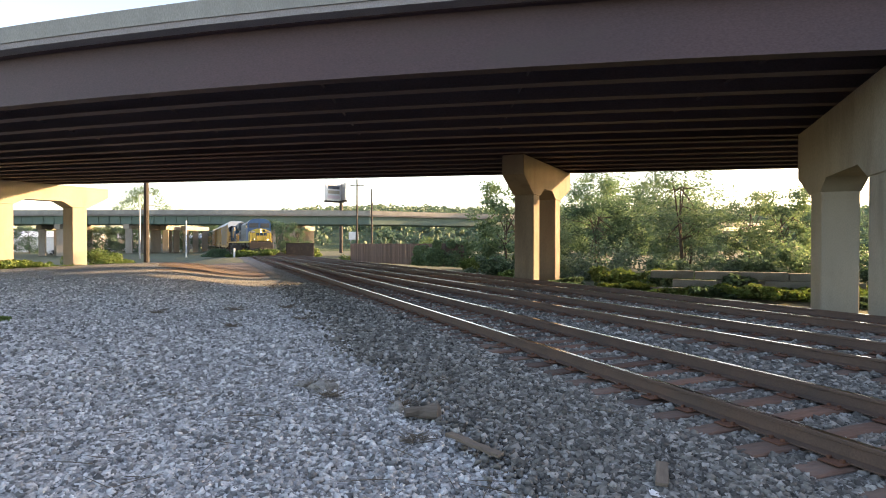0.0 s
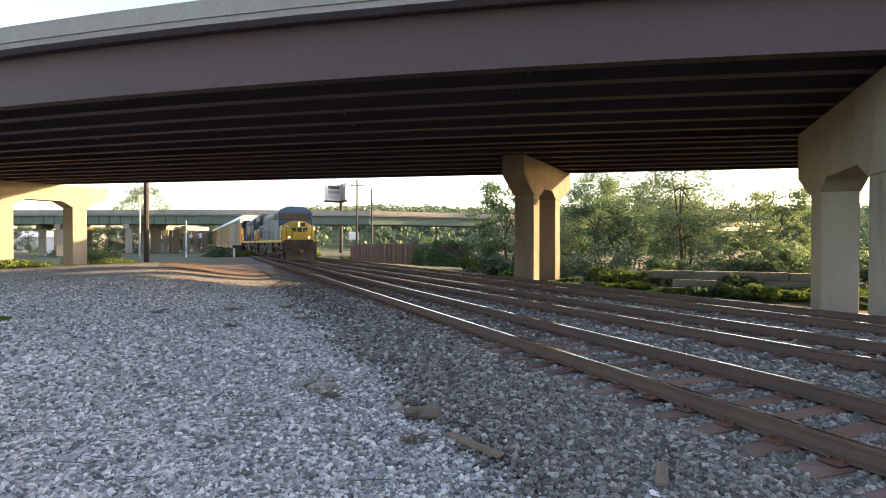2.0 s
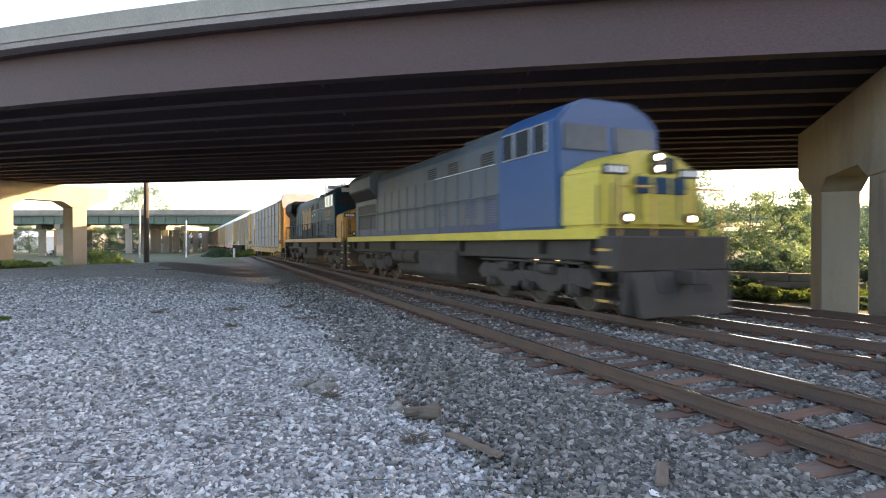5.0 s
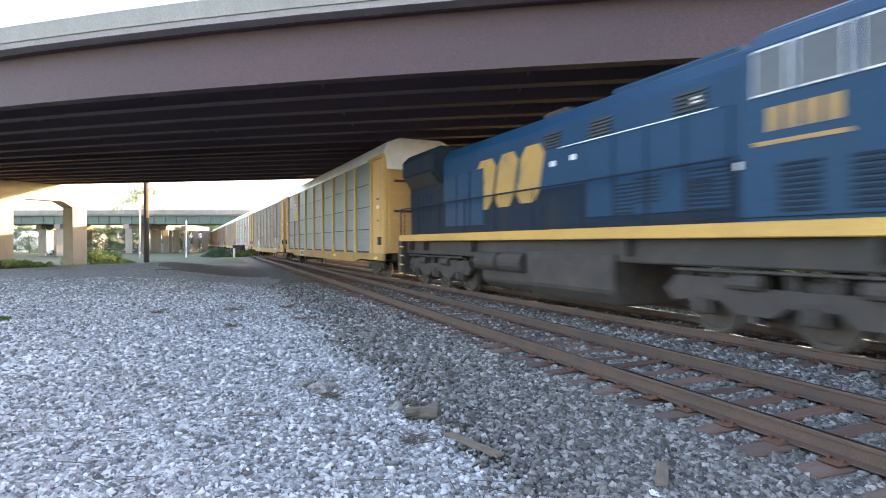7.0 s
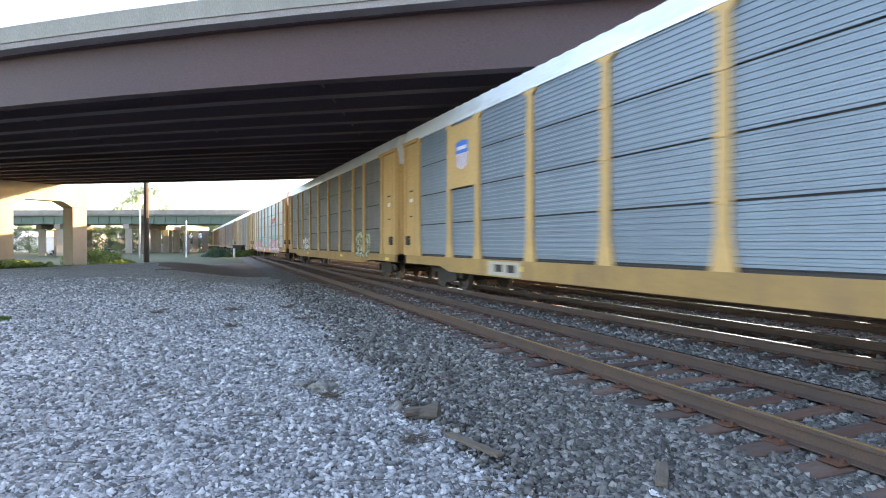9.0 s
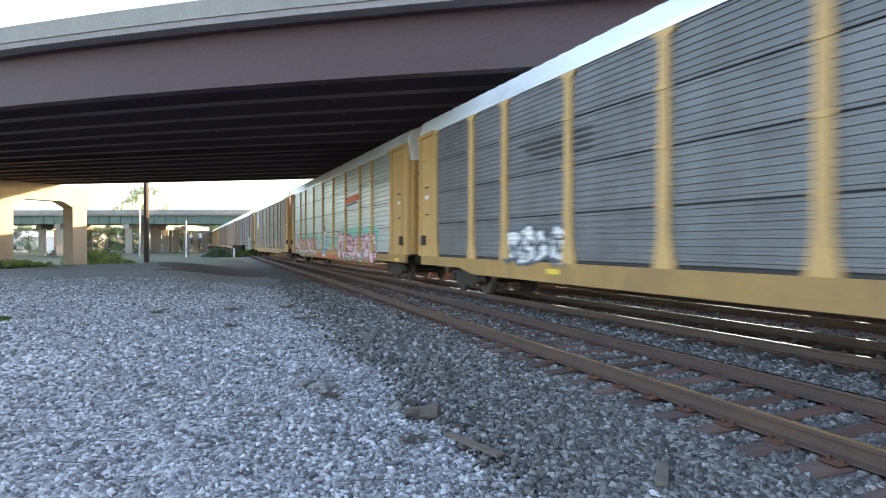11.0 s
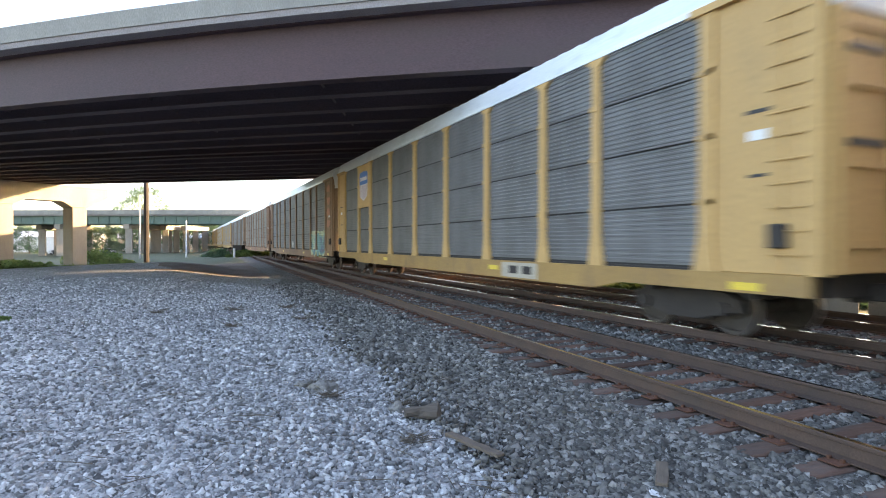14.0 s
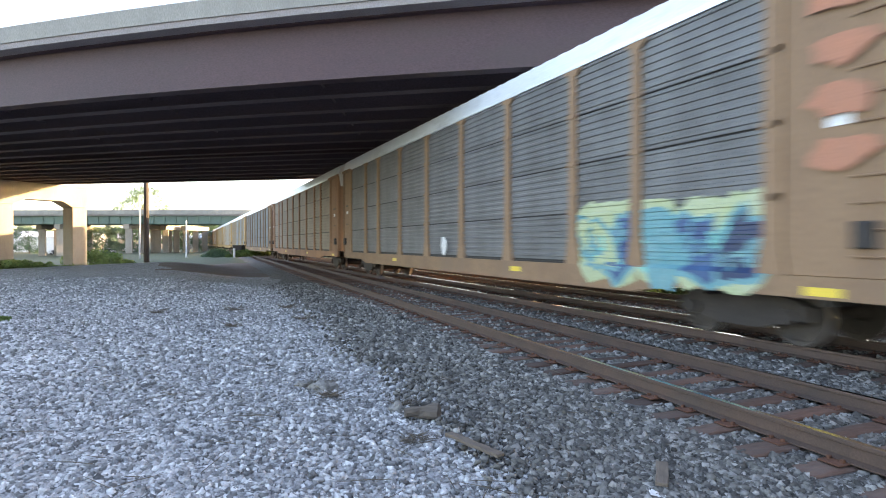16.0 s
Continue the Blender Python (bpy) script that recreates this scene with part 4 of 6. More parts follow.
    for s in (-1, 1):
        for y0 in (11.75, 13.1):
            bm = B()
            tube(bm, (s * 1.3, y0, 1.02), (s * 1.3, y0 + 1.2, 1.02), 0.24, n=16)
            part("air_reservoir", bm, M_TRUCK, lo)
    for y in (4.35, 17.9):
        tk = part("truck", LOCO_TRUCK, None, lo, at=pose(0, y, 0))
        for dy in (-1.95, 0, 1.95):
            w = part("wheelset", LOCO_WHEEL, None, tk, at=pose(0, dy, 0.53))
            ROLLERS.append((w, dy, 0.53, 0.53))
    # the body stands a little taller on its trucks
    for me in {o.data for o in lo.children_recursive if o.data not in (LOCO_TRUCK, LOCO_WHEEL)}:
        me.transform(Matrix.Translation((0, 0, 0.5)) @ Matrix.Diagonal((1, 1, 1.09, 1)) @ Matrix.Translation((0, 0, -0.5)))
    return lo


# ---- autoracks ----
BAYS = [2.75, 1.95] + [2.8] * 5 + [1.95, 2.7]
PANELS_FROM = 2.2
ROWS = [(1.2, 2.22), (2.25, 3.27), (3.3, 4.32), (4.35, 5.34)]


def panel_mesh(width, mat, ribs, deep):
    """A sheet with flat-topped horizontal ribs, 1.02 m high, its face towards -x."""
    prof = []
    h = 1.01 / ribs
    for i in range(ribs):
        z = i * h
        prof += [(0, z), (0, z + h * 0.45), (-deep, z + h * 0.55), (-deep, z + h * 0.92)]
    prof.append((0, 1.01))
    verts = [(x, y, z) for y in (0.0, width) for x, z in prof]
    n = len(prof)
    faces = [(i, i + 1, n + i + 1, n + i) for i in range(n - 1)]
    verts += [(0.03, 0, 0), (0.03, 0, 1.01), (0.03, width, 1.01), (0.03, width, 0)]
    k = 2 * n
    faces.append((k, k + 1, k + 2, k + 3))
    me = bpy.data.meshes.new("panel")
    me.from_pydata(verts, [], faces)
    me.materials.append(mat)
    return me


def post_mesh(mat):
    bm = B()
    prism(bm, [(-0.13, 1.75), (-0.24, 1.12), (0.24, 1.12), (0.13, 1.75), (0.11, 5.2), (0.3, 5.34), (-0.3, 5.34), (-0.11, 5.2)], "x", -0.085, 0.0)
    for z in (2.235, 3.285, 4.335):
        box(bm, -0.1, -0.085, -0.15, 0.15, z - 0.05, z + 0.05)
    return mesh_from("post", bm, mat)


def car_truck_mesh():
    bm = B()
    for s in (-1, 1):
        x0, x1 = sorted((s * 0.92, s * 1.06))
        prism(bm, [(-1.2, 0.62), (-0.95, 0.72), (-0.3, 0.82), (0.3, 0.82), (0.95, 0.72), (1.2, 0.62), (1.2, 0.42), (0.95, 0.4), (0.4, 0.24), (-0.4, 0.24), (-0.95, 0.4), (-1.2, 0.42)], "x", x0, x1)
        for y in (-0.88, 0.88):
            tube(bm, (s * 0.95, y, 0.46), (s * 1.14, y, 0.46), 0.12, n=10)
        for y in (-0.14, 0.0, 0.14):
            tube(bm, (s * 1.0, y, 0.34), (s * 1.0, y, 0.62), 0.055, n=8)
    box(bm, -1.0, 1.0, -0.2, 0.2, 0.45, 0.74, 0.03)
    for y in (-0.35, 0.35):
        box(bm, -0.9, 0.9, y - 0.06, y + 0.06, 0.3, 0.42)
    return mesh_from("truck", bm, M_TRUCK)


CAR_TRUCK = car_truck_mesh()


def autorack(at, label, pan, frame_paint, end_paint, ribs, deep, roof=None, rolls=False):
    ca = thing("autorack_car", label, "railway wagon", at=at, group="covered car carriers of the freight train")
    y0, y1 = 0.25, 26.98
    bm = B()
    box(bm, -1.2, 1.2, 0.5, 26.5, 0.8, 1.1)
    box(bm, -1.58, 1.58, 0.4, 26.55, 1.09, 1.16)
    for k in range(12):
        box(bm, -1.5, 1.5, 1.4 + 2.1 * k, 1.52 + 2.1 * k, 0.72, 1.1)
    part("underframe", bm, M_DARKSTEEL, ca)
    for s in (-1, 1):
        bm = B()
        a, b = sorted((s * 1.53, s * 1.64))
        prism(bm, [(y0 + 0.2, 1.12), (y1 - 0.2, 1.12), (y1 - 0.2, 0.82), (23.6, 0.82), (22.8, 0.66), (5.0, 0.66), (4.2, 0.82), (y0 + 0.2, 0.82)], "x", a, b)
        part("side_sill", bm, M_SILL if frame_paint is M_RACKYEL else frame_paint, ca, "painted side sill with grime")
        for yy in (1.2, 9.0, 18.4):
            part("reflector_strip", box(B(), a - 0.004, b + 0.004, yy, yy + 0.5, 0.86, 0.98), M_REFLECT, ca, "yellow reflective strip")
    posts = post_mesh(frame_paint)
    meshes = {w: panel_mesh(w - 0.02, pan, ribs, deep) for w in set(BAYS)}
    y = PANELS_FROM
    for i, w in enumerate(BAYS):
        for z0, z1 in ROWS:
            part("panel", meshes[w], None, ca, at=pose(-1.56, y + 0.01, z0))
            part("panel", meshes[w], None, ca, at=pose(1.56, y + w - 0.01, z0, 0, 0, 180))
        part("post", posts, None, ca, at=pose(-1.56, y, 0))
        part("post", posts, None, ca, at=pose(1.56, y, 0, 0, 0, 180))
        y += w
    for m in (pose(-1.56, y, 0), pose(1.56, y, 0, 0, 0, 180)):
        part("post", posts, None, ca, at=m)
    # dark sheet just behind the panels, showing as lines through their gaps
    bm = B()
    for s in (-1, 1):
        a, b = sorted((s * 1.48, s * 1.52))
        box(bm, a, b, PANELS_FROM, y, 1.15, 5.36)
    part("panel_backing", bm, M_SEAM, ca)
    # ends: solid corner sections, ladder, hinged doors and a pale hood over them
    for e, (ya, yb, s) in enumerate(((y0, PANELS_FROM, -1), (y, y1, 1))):
        for sx in (-1, 1):
            bm = B()
            a, b = sorted((sx * 1.5, sx * 1.6))
            box(bm, a, b, ya, yb, 1.12, 5.3, 0.015)
            ym = (ya + yb) / 2
            es = part("end_section", bm, end_paint, ca, "solid painted end section")
            for yy in (ya + 0.12, yb - 0.1):
                part("corner_post", box(B(), min(sx * 1.6, sx * 1.66), max(sx * 1.6, sx * 1.66), yy - 0.07, yy + 0.07, 1.12, 5.34), end_paint, es)
            part("top_bracket", box(B(), min(sx * 1.6, sx * 1.7), max(sx * 1.6, sx * 1.7), ya - 0.02, yb + 0.3 * (s < 0), 5.28, 5.4), end_paint, es)
            p, q = sorted((sx * 1.6, sx * 1.607))
            part("placard", box(B(), p, q, ym - 0.1, ym + 0.2, 3.1, 3.25), M_WHITE, es)
            part("data_bars", box(B(), p, q, ym - 0.15, ym + 0.25, 3.5, 3.56), M_BLACK, es)
            part("data_bars", box(B(), p, q, ym - 0.1, ym + 0.2, 2.55, 2.6), M_BLACK, es)
            part("seam_rib", box(B(), p - 0.015, q + 0.015, ym - 0.36, ym - 0.3, 1.15, 5.25), end_paint, es)
            part("door_lock_box", box(B(), min(sx * 1.6, sx * 1.7), max(sx * 1.6, sx * 1.7), ym + 0.3 * s - 0.14, ym + 0.3 * s + 0.14, 1.5, 1.85, 0.02), M_DARKSTEEL, es)
        yy = ya + 0.55 if s < 0 else yb - 0.55
        rung = mesh_from("rung", tube(B(), (-1.63, yy - 0.28, 0), (-1.63, yy + 0.28, 0), 0.016, n=5), end_paint)
        for k in range(11):
            part("rung", rung, None, ca, at=pose(0, 0, 1.4 + 0.34 * k))
        ye = ya if s < 0 else yb
        for x0, x1 in ((-1.5, -0.06), (0.06, 1.5)):
            bm = B()
            p, q = sorted((ye, ye - s * 0.08))
            box(bm, x0, x1, p, q, 1.15, 4.75, 0.015)
            dr = part("end_door", bm, end_paint, ca, "ribbed end door")
            p2, q2 = sorted((ye - s * 0.004, ye + s * 0.05))
            for z in (1.5, 2.6, 3.7, 4.5):
                part("door_rib", box(B(), x0 + 0.19, x1 - 0.19, p2, q2, z, z + 0.1), end_paint, dr)
            p2, q2 = sorted((ye - s * 0.004, ye + s * 0.07))
            for xx in (x0 + 0.12, x1 - 0.12):
                part("door_post", box(B(), xx - 0.06, xx + 0.06, p2, q2, 1.15, 4.75), end_paint, dr)
            p2, q2 = sorted((ye - s * 0.004, ye + s * 0.03))
            for z in (2.9, 4.2):
                part("latch_bar", box(B(), x0 + 0.3, x1 - 0.3, p2, q2, z, z + 0.11), M_BLACK, dr)
        bm = B()
        p, q = sorted((ye + s * 0.04, ye - s * 0.12))
        prism(bm, [(-1.5, 4.76), (1.5, 4.76), (1.58, 5.4), (1.46, 5.84), (0.92, 6.06), (-0.92, 6.06), (-1.46, 5.84), (-1.58, 5.4)], "y", p, q)
        part("end_hood", bm, M_WHITE, ca, "white roof end above the doors")
    bm = B()
    out = [(-1.62, 5.36), (-1.62, 5.46), (-1.5, 5.88), (-0.95, 6.1), (0.95, 6.1), (1.5, 5.88), (1.62, 5.46), (1.62, 5.36)]
    prism(bm, out, "y", y0, y1)
    top = part("roof", bm, roof or M_ROOF, ca, "pale ribbed metal roof")
    bm = B()
    n = 46
    for k in range(n):
        yy = y0 + 0.3 + (y1 - y0 - 0.6) * k / (n - 1)
        prism(bm, [(-1.52, 5.85), (-1.5, 5.9), (-0.95, 6.125), (0.95, 6.125), (1.5, 5.9), (1.52, 5.85)], "y", yy - 0.04, yy + 0.04)
    tagged(part("roof_ribs", bm, roof or M_ROOF, top), kind="stuff")
    part("coupler", coupler_mesh(-1), M_DARKSTEEL, ca, at=pose(0, 0.75, 0))
    part("coupler", coupler_mesh(1), M_DARKSTEEL, ca, at=pose(0, 26.8, 0))
    for yy in (3.2, 24.3):
        tk = part("truck", CAR_TRUCK, None, ca, at=pose(0, yy, 0))
        for dy in (-0.88, 0.88):
            wl = part("wheelset", CAR_WHEEL, None, tk, at=pose(0, dy, 0.46))
            if rolls:
                ROLLERS.append((wl, dy, 0.46, 0.46))
    return ca


def blob(bm, x, y, z, ry, rz, rnd, mat, n=14, wob=0.18):
    vs = []
    for i in range(n):
        a = 2 * math.pi * i / n
        k = 1 + wob * rnd.uniform(-1, 1)
        vs.append(bm.verts.new((x, y + math.cos(a) * ry * k, z + math.sin(a) * rz * k)))
    lo = [bm.verts.new((x + 0.004, v.co.y, v.co.z)) for v in vs]
    bm.faces.new(vs).material_index = mat
    for i in range(n):
        bm.faces.new((vs[i], vs[(i + 1) % n], lo[(i + 1) % n], lo[i])).material_index = mat


def stroke(bm, x, pts, w, mat):
    for (ya, za), (yb, zb) in zip(pts, pts[1:]):
        d = Vector((yb - ya, zb - za))
        L = d.length
        box(bm, x, x + 0.004, -w / 2, L + w / 2, -w / 2, w / 2, m=Matrix.Translation((0, ya, za)) @ Matrix.Rotation(math.atan2(d.y, d.x), 4, 'X'), mat=mat)


def hug_ribs(bm, ribs, deep):
    """Lays sprayed shapes onto the panels' ribs and the sill."""
    h = 1.01 / ribs
    cuts = [1.12, 1.2]
    for z0, z1 in ROWS[:3]:
        for i in range(ribs):
            cuts += [z0 + h * (i + q) for q in (0.45, 0.55, 0.92, 1.0)]
    zs = [v.co.z for v in bm.verts]
    for z in cuts:
        if min(zs) < z < max(zs):
            bmesh.ops.bisect_plane(bm, geom=list(bm.verts) + list(bm.edges) + list(bm.faces), plane_co=(0, 0, z), plane_no=(0, 0, 1))
    for v in bm.verts:
        base = -1.648
        if v.co.z > 1.17:
            row = next((r for r in ROWS if r[0] <= v.co.z <= r[1]), None)
            q = ((v.co.z - row[0]) / h + 0.002) % 1.0 if row else 0.5
            base = -1.566 - deep * (1.0 if 0.54 < q < 0.93 else 0.0)
        v.co.x = base + (v.co.x + 1.64) * 0.25
    return bm


def bubble(bm, x, y, z, hw, hh, lean, rnd, mat, shrink=1.0, wob=None):
    """A swollen, leaning block with a lumpy rim."""
    n = 18
    wob = wob or [rnd.uniform(-0.26, 0.16) for _ in range(n)]
    vs = []
    for i in range(n):
        a = 2 * math.pi * i / n
        c, d = math.cos(a), math.sin(a)
        k = (1 + wob[i]) / (abs(c) ** 3.2 + abs(d) ** 3.2) ** (1 / 3.2)
        py, pz = c * k * hw, d * k * hh
        py, pz = py - math.copysign(min(abs(py), (1 - shrink)), py), pz - math.copysign(min(abs(pz), (1 - shrink)), pz)
        vs.append(bm.verts.new((x, y + py + lean * pz, z + pz)))
    lo = [bm.verts.new((x + 0.004, v.co.y, v.co.z)) for v in vs]
    bm.faces.new(vs).material_index = mat
    for i in range(n):
        bm.faces.new((vs[i], vs[(i + 1) % n], lo[(i + 1) % n], lo[i])).material_index = mat
    return wob


def graffiti(car, y0, y1, z0, z1, mats, seed, letters, halo=True, ribs=0, deep=0.05, fills=(2,)):
    """Sprayed bulging shapes: a cloud behind, thick outlines, pale fills and inner strokes, in no lettering."""
    rnd = random.Random(seed)
    bm = B()
    w = (y1 - y0) / letters
    h = z1 - z0
    if halo:
        for i in range(letters * 2):
            blob(bm, -1.640 - 0.0008 * i, y0 + w * 0.5 * (i + 0.5), z0 + h * rnd.uniform(0.72, 0.9), w * 0.5, h * rnd.uniform(0.24, 0.34), rnd, 0, wob=0.2)
        for i in range(letters):
            blob(bm, -1.656 - 0.0008 * i, y0 + w * (i + 0.5), (z0 + z1) / 2, w * 0.66, h * 0.56, rnd, 0, wob=0.12)
    for i in range(letters):
        yc = y0 + w * (i + 0.5)
        zc, hh = z0 + h * (0.46 + rnd.uniform(-0.05, 0.05)), h * rnd.uniform(0.43, 0.52)
        lean = rnd.uniform(-0.45, 0.45)
        x = -1.668 - 0.007 * i
        wob = bubble(bm, x, yc, zc, w * 0.66, hh, lean, rnd, 1)
        bubble(bm, x - 0.002, yc, zc, w * 0.66, hh, lean, rnd, fills[i % len(fills)], 1 - 0.09, wob)
        # inner strokes that break the block up
        for k in range(6):
            a, b = rnd.uniform(-0.45, 0.45) * w, rnd.uniform(-0.36, 0.36) * h
            m = (a + rnd.uniform(-0.22, 0.22) * w, b + rnd.uniform(0.1, 0.25) * h * (1 if b < 0 else -1))
            e = (m[0] + rnd.uniform(-0.3, 0.3) * w, m[1] + rnd.uniform(-0.12, 0.12) * h)
            stroke(bm, x - 0.003 - 0.0005 * k, [(yc + a, zc + b), (yc + m[0], zc + m[1]), (yc + e[0], zc + e[1])], rnd.uniform(0.05, 0.12), 1 if k else 3)
    if ribs:
        hug_ribs(bm, ribs, deep)
    return part("graffiti", bm, mats, car, "sprayed graffiti shapes")


def shield(car, y0, y1, z0, z1, inset):
    """A yellow panel with a plain blue cap over red and white stripes."""
    pl = part("emblem_panel", box(B(), -1.655, -1.6, y0, y1, z0, z1), M_RACKYEL, car, "yellow emblem panel")
    w, h = y1 - y0, z1 - z0
    ya, yb = y0 + inset * w, y1 - inset * w
    c, k = (z0 + z1) / 2, h * (1 - 2 * inset)
    ym = (ya + yb) / 2
    part("emblem_cap", prism(B(), [(ya, c + 0.05 * k), (yb, c + 0.05 * k), (yb, c + 0.45 * k), (ym, c + 0.5 * k), (ya, c + 0.45 * k)], "x", -1.664, -1.656), M_EMBLEMBLUE, pl)
    part("emblem_bar", box(B(), -1.668, -1.664, ya + 0.1, yb - 0.1, c + 0.18 * k, c + 0.3 * k), M_FIELD, pl)
    part("emblem_field", prism(B(), [(ya, c + 0.05 * k), (yb, c + 0.05 * k), (yb - 0.06, c - 0.35 * k), (ym, c - 0.5 * k), (ya + 0.06, c - 0.35 * k)], "x", -1.662, -1.656), M_FIELD, pl)
    for i in range(6):
        yy = ya + (yb - ya) * (i + 0.5) / 6
        lo = c - k * (0.46 - 0.11 * abs(i - 2.5) / 2.5)
        part("emblem_stripe", box(B(), -1.667, -1.663, yy - 0.04, yy + 0.04, lo, c + 0.03 * k), M_PALEPINK, pl)


FRONT0, SPEED, CAR_L, FIRST_CAR = 80.4, 14.6, 27.87, 45.2


def at_off(off):
    return pose(MAIN_X, FRONT0 + off, 0)


def build_train():
    tr = []
    tr.append((1.1, loco(at_off(1.1), "grey and blue diesel locomotive with a lemon yellow nose, headlights lit", M_LGREY, M_BANDBLUE, M_LEMON, M_CABBLUE, False, 21.0)))
    tr.append((22.8, loco(at_off(22.8), "dark blue diesel locomotive with an orange-yellow nose and yellow stripe", M_BLUE, M_BLUEGREY, M_ORANGE, M_BLUE, True, 20.35)))
    offs = [FIRST_CAR + CAR_L * k + (-0.2, -0.43, -0.33, -0.17, 0.0)[min(k, 4)] for k in range(20)]
    kinds = [
        ("covered car carrier with blue-grey panels and yellow posts", M_GALV, M_RACKYEL, M_RACKYEL, 9, 0.016),
        ("covered car carrier with grey ribbed panels and yellow ends", M_DIRTY, M_RACKYEL, M_RACKYEL, 8, 0.02),
        ("covered car carrier with bright zinc panels covered in graffiti", M_SILV, M_RACKYEL, M_RACKYEL, 5, 0.05),
        ("covered car carrier with dirty grey panels and a yellow emblem panel", M_DIRTY, M_RACKYEL, M_RACKYEL, 11, 0.016),
        ("weathered car carrier with tan ends and graffiti by the door", M_DIRTY, M_RACKTAN, M_RACKTAN, 7, 0.024),
        ("rust-brown weathered car carrier with ribbed panels", M_TANPAN, M_RACKBRN, M_RACKBRN, 6, 0.045)]
    cars = []
    for k in range(6):
        l, p, f, e, r, d = kinds[k]
        cars.append(autorack(at_off(offs[k]), l, p, f, e, r, d, rolls=k < 5))
    # what sets single cars apart; lengths from the car's front
    more = {6: 4, 7: 0, 8: 2, 9: 0, 10: 2, 11: 5, 12: 3, 13: 0, 14: 1, 15: 3, 16: 5, 17: 1, 18: 0, 19: 1}
    for k in range(6, 20):
        cars.append(copy_thing(cars[more[k]], at_off(offs[k])))
    shield(cars[0], 20.95, 22.75, 3.3, 5.25, 0.27)
    shield(cars[3], 20.95, 22.8, 3.28, 5.3, 0.15)
    graffiti(cars[2], 4.3, 11.3, 0.78, 2.2, [M_TEAL, M_MAROON, M_PINK, M_WHITE], 5, 7, ribs=5)
    graffiti(cars[2], 17.2, 24.4, 0.85, 2.1, [M_TEAL, M_MAROON, M_PINK, M_WHITE], 6, 9, ribs=5)
    bm = B()
    rnd = random.Random(3)
    for i in range(16):
        blob(bm, -1.645 - 0.001 * i, 11.7 + i * 0.35, 1.62 + rnd.uniform(-0.12, 0.3), rnd.uniform(0.15, 0.42), rnd.uniform(0.05, 0.15), rnd, 0, wob=0.35)
    for i in range(9):
        blob(bm, -1.666 - 0.001 * i, 11.7 + i * 0.65, 1.05, 0.5, 0.16, rnd, 1, wob=0.3)
        blob(bm, -1.677 - 0.001 * i, 11.9 + i * 0.65, 0.8, rnd.uniform(0.25, 0.45), rnd.uniform(0.07, 0.14), rnd, 2, wob=0.4)
    hug_ribs(bm, 5, 0.05)
    part("graffiti", bm, [M_TEAL, M_RACKYEL, M_ORED], cars[2], "teal and orange sprayed background")
    bm = B()
    blob(bm, -1.697, 14.8, 2.1, 0.72, 0.34, rnd, 3, wob=0.3)
    blob(bm, -1.700, 14.8, 1.5, 0.52, 0.78, rnd, 1, wob=0.06)
    blob(bm, -1.704, 14.8, 2.1, 0.46, 0.24, rnd, 0, wob=0.1)
    blob(bm, -1.708, 14.83, 1.62, 0.27, 0.33, rnd, 0, wob=0.1)
    blob(bm, -1.712, 14.8, 1.66, 0.1, 0.14, rnd, 1, wob=0.1)
    blob(bm, -1.712, 14.78, 0.84, 0.5, 0.09, rnd, 0, wob=0.2)
    blob(bm, -1.712, 14.8, 2.42, 0.12, 0.26, rnd, 2, wob=0.3)
    for q in (-0.62, 0.62):
        blob(bm, -1.712, 14.8 + q, 1.98, 0.09, 0.08, rnd, 2, wob=0.3)
    hug_ribs(bm, 5, 0.05)
    part("graffiti", bm, [M_WHITE, M_SKYBLUE, M_BLACK, M_TEAL], cars[2], "blue and white sprayed shape")
    bm = B()
    prism(bm, [(7.15, 3.72), (9.5, 3.62), (9.45, 3.9), (7.2, 4.02)], "x", -1.65, -1.61, 0)
    prism(bm, [(7.4, 3.6), (9.6, 3.46), (9.58, 3.54), (7.6, 3.67)], "x", -1.65, -1.61, 1)
    part("painted_banner", bm, [M_ORED, M_NAVY], cars[2], "orange-red painted bar with a dark underline")
    graffiti(cars[4], 2.3, 6.6, 0.85, 2.25, [M_LIME, M_TEALDARK, M_NAVY, M_TEAL, M_BANDBLUE], 9, 5, ribs=7, deep=0.024, fills=(4, 2, 1, 2, 0))
    bm = B()
    blob(bm, -1.66, 13.7, 1.5, 0.22, 0.3, rnd, 0)
    part("paint_patch", bm, M_WHITE, cars[4])
    for i in range(4):
        bm = B()
        blob(bm, -1.668, 1.2, 2.75 + 0.68 * i, 0.44, 0.22, rnd, 0, n=12, wob=0.25)
        part("paint_mark", bm, M_FADEDRED, cars[4], "faded red paint mark")
    graffiti(cars[1], 18.2, 20.9, 1.05, 2.1, [M_LIME, M_LGREY, M_WHITE, M_BLACK], 12, 4, halo=False, ribs=8, deep=0.02)
    graffiti(cars[1], 4.2, 6.4, 0.95, 2.0, [M_LIME, M_DIRTY, M_LIME, M_WHITE], 13, 4, ribs=8, deep=0.02)
    for i in range(4):
        bm = B()
        stroke(bm, -1.6, [(17.3, 3.6 + 0.14 * i), (19.3 + 0.3 * i, 3.6 + 0.14 * i)], 0.06, 0)
        part("painted_bar", bm, M_BLACK, cars[1])
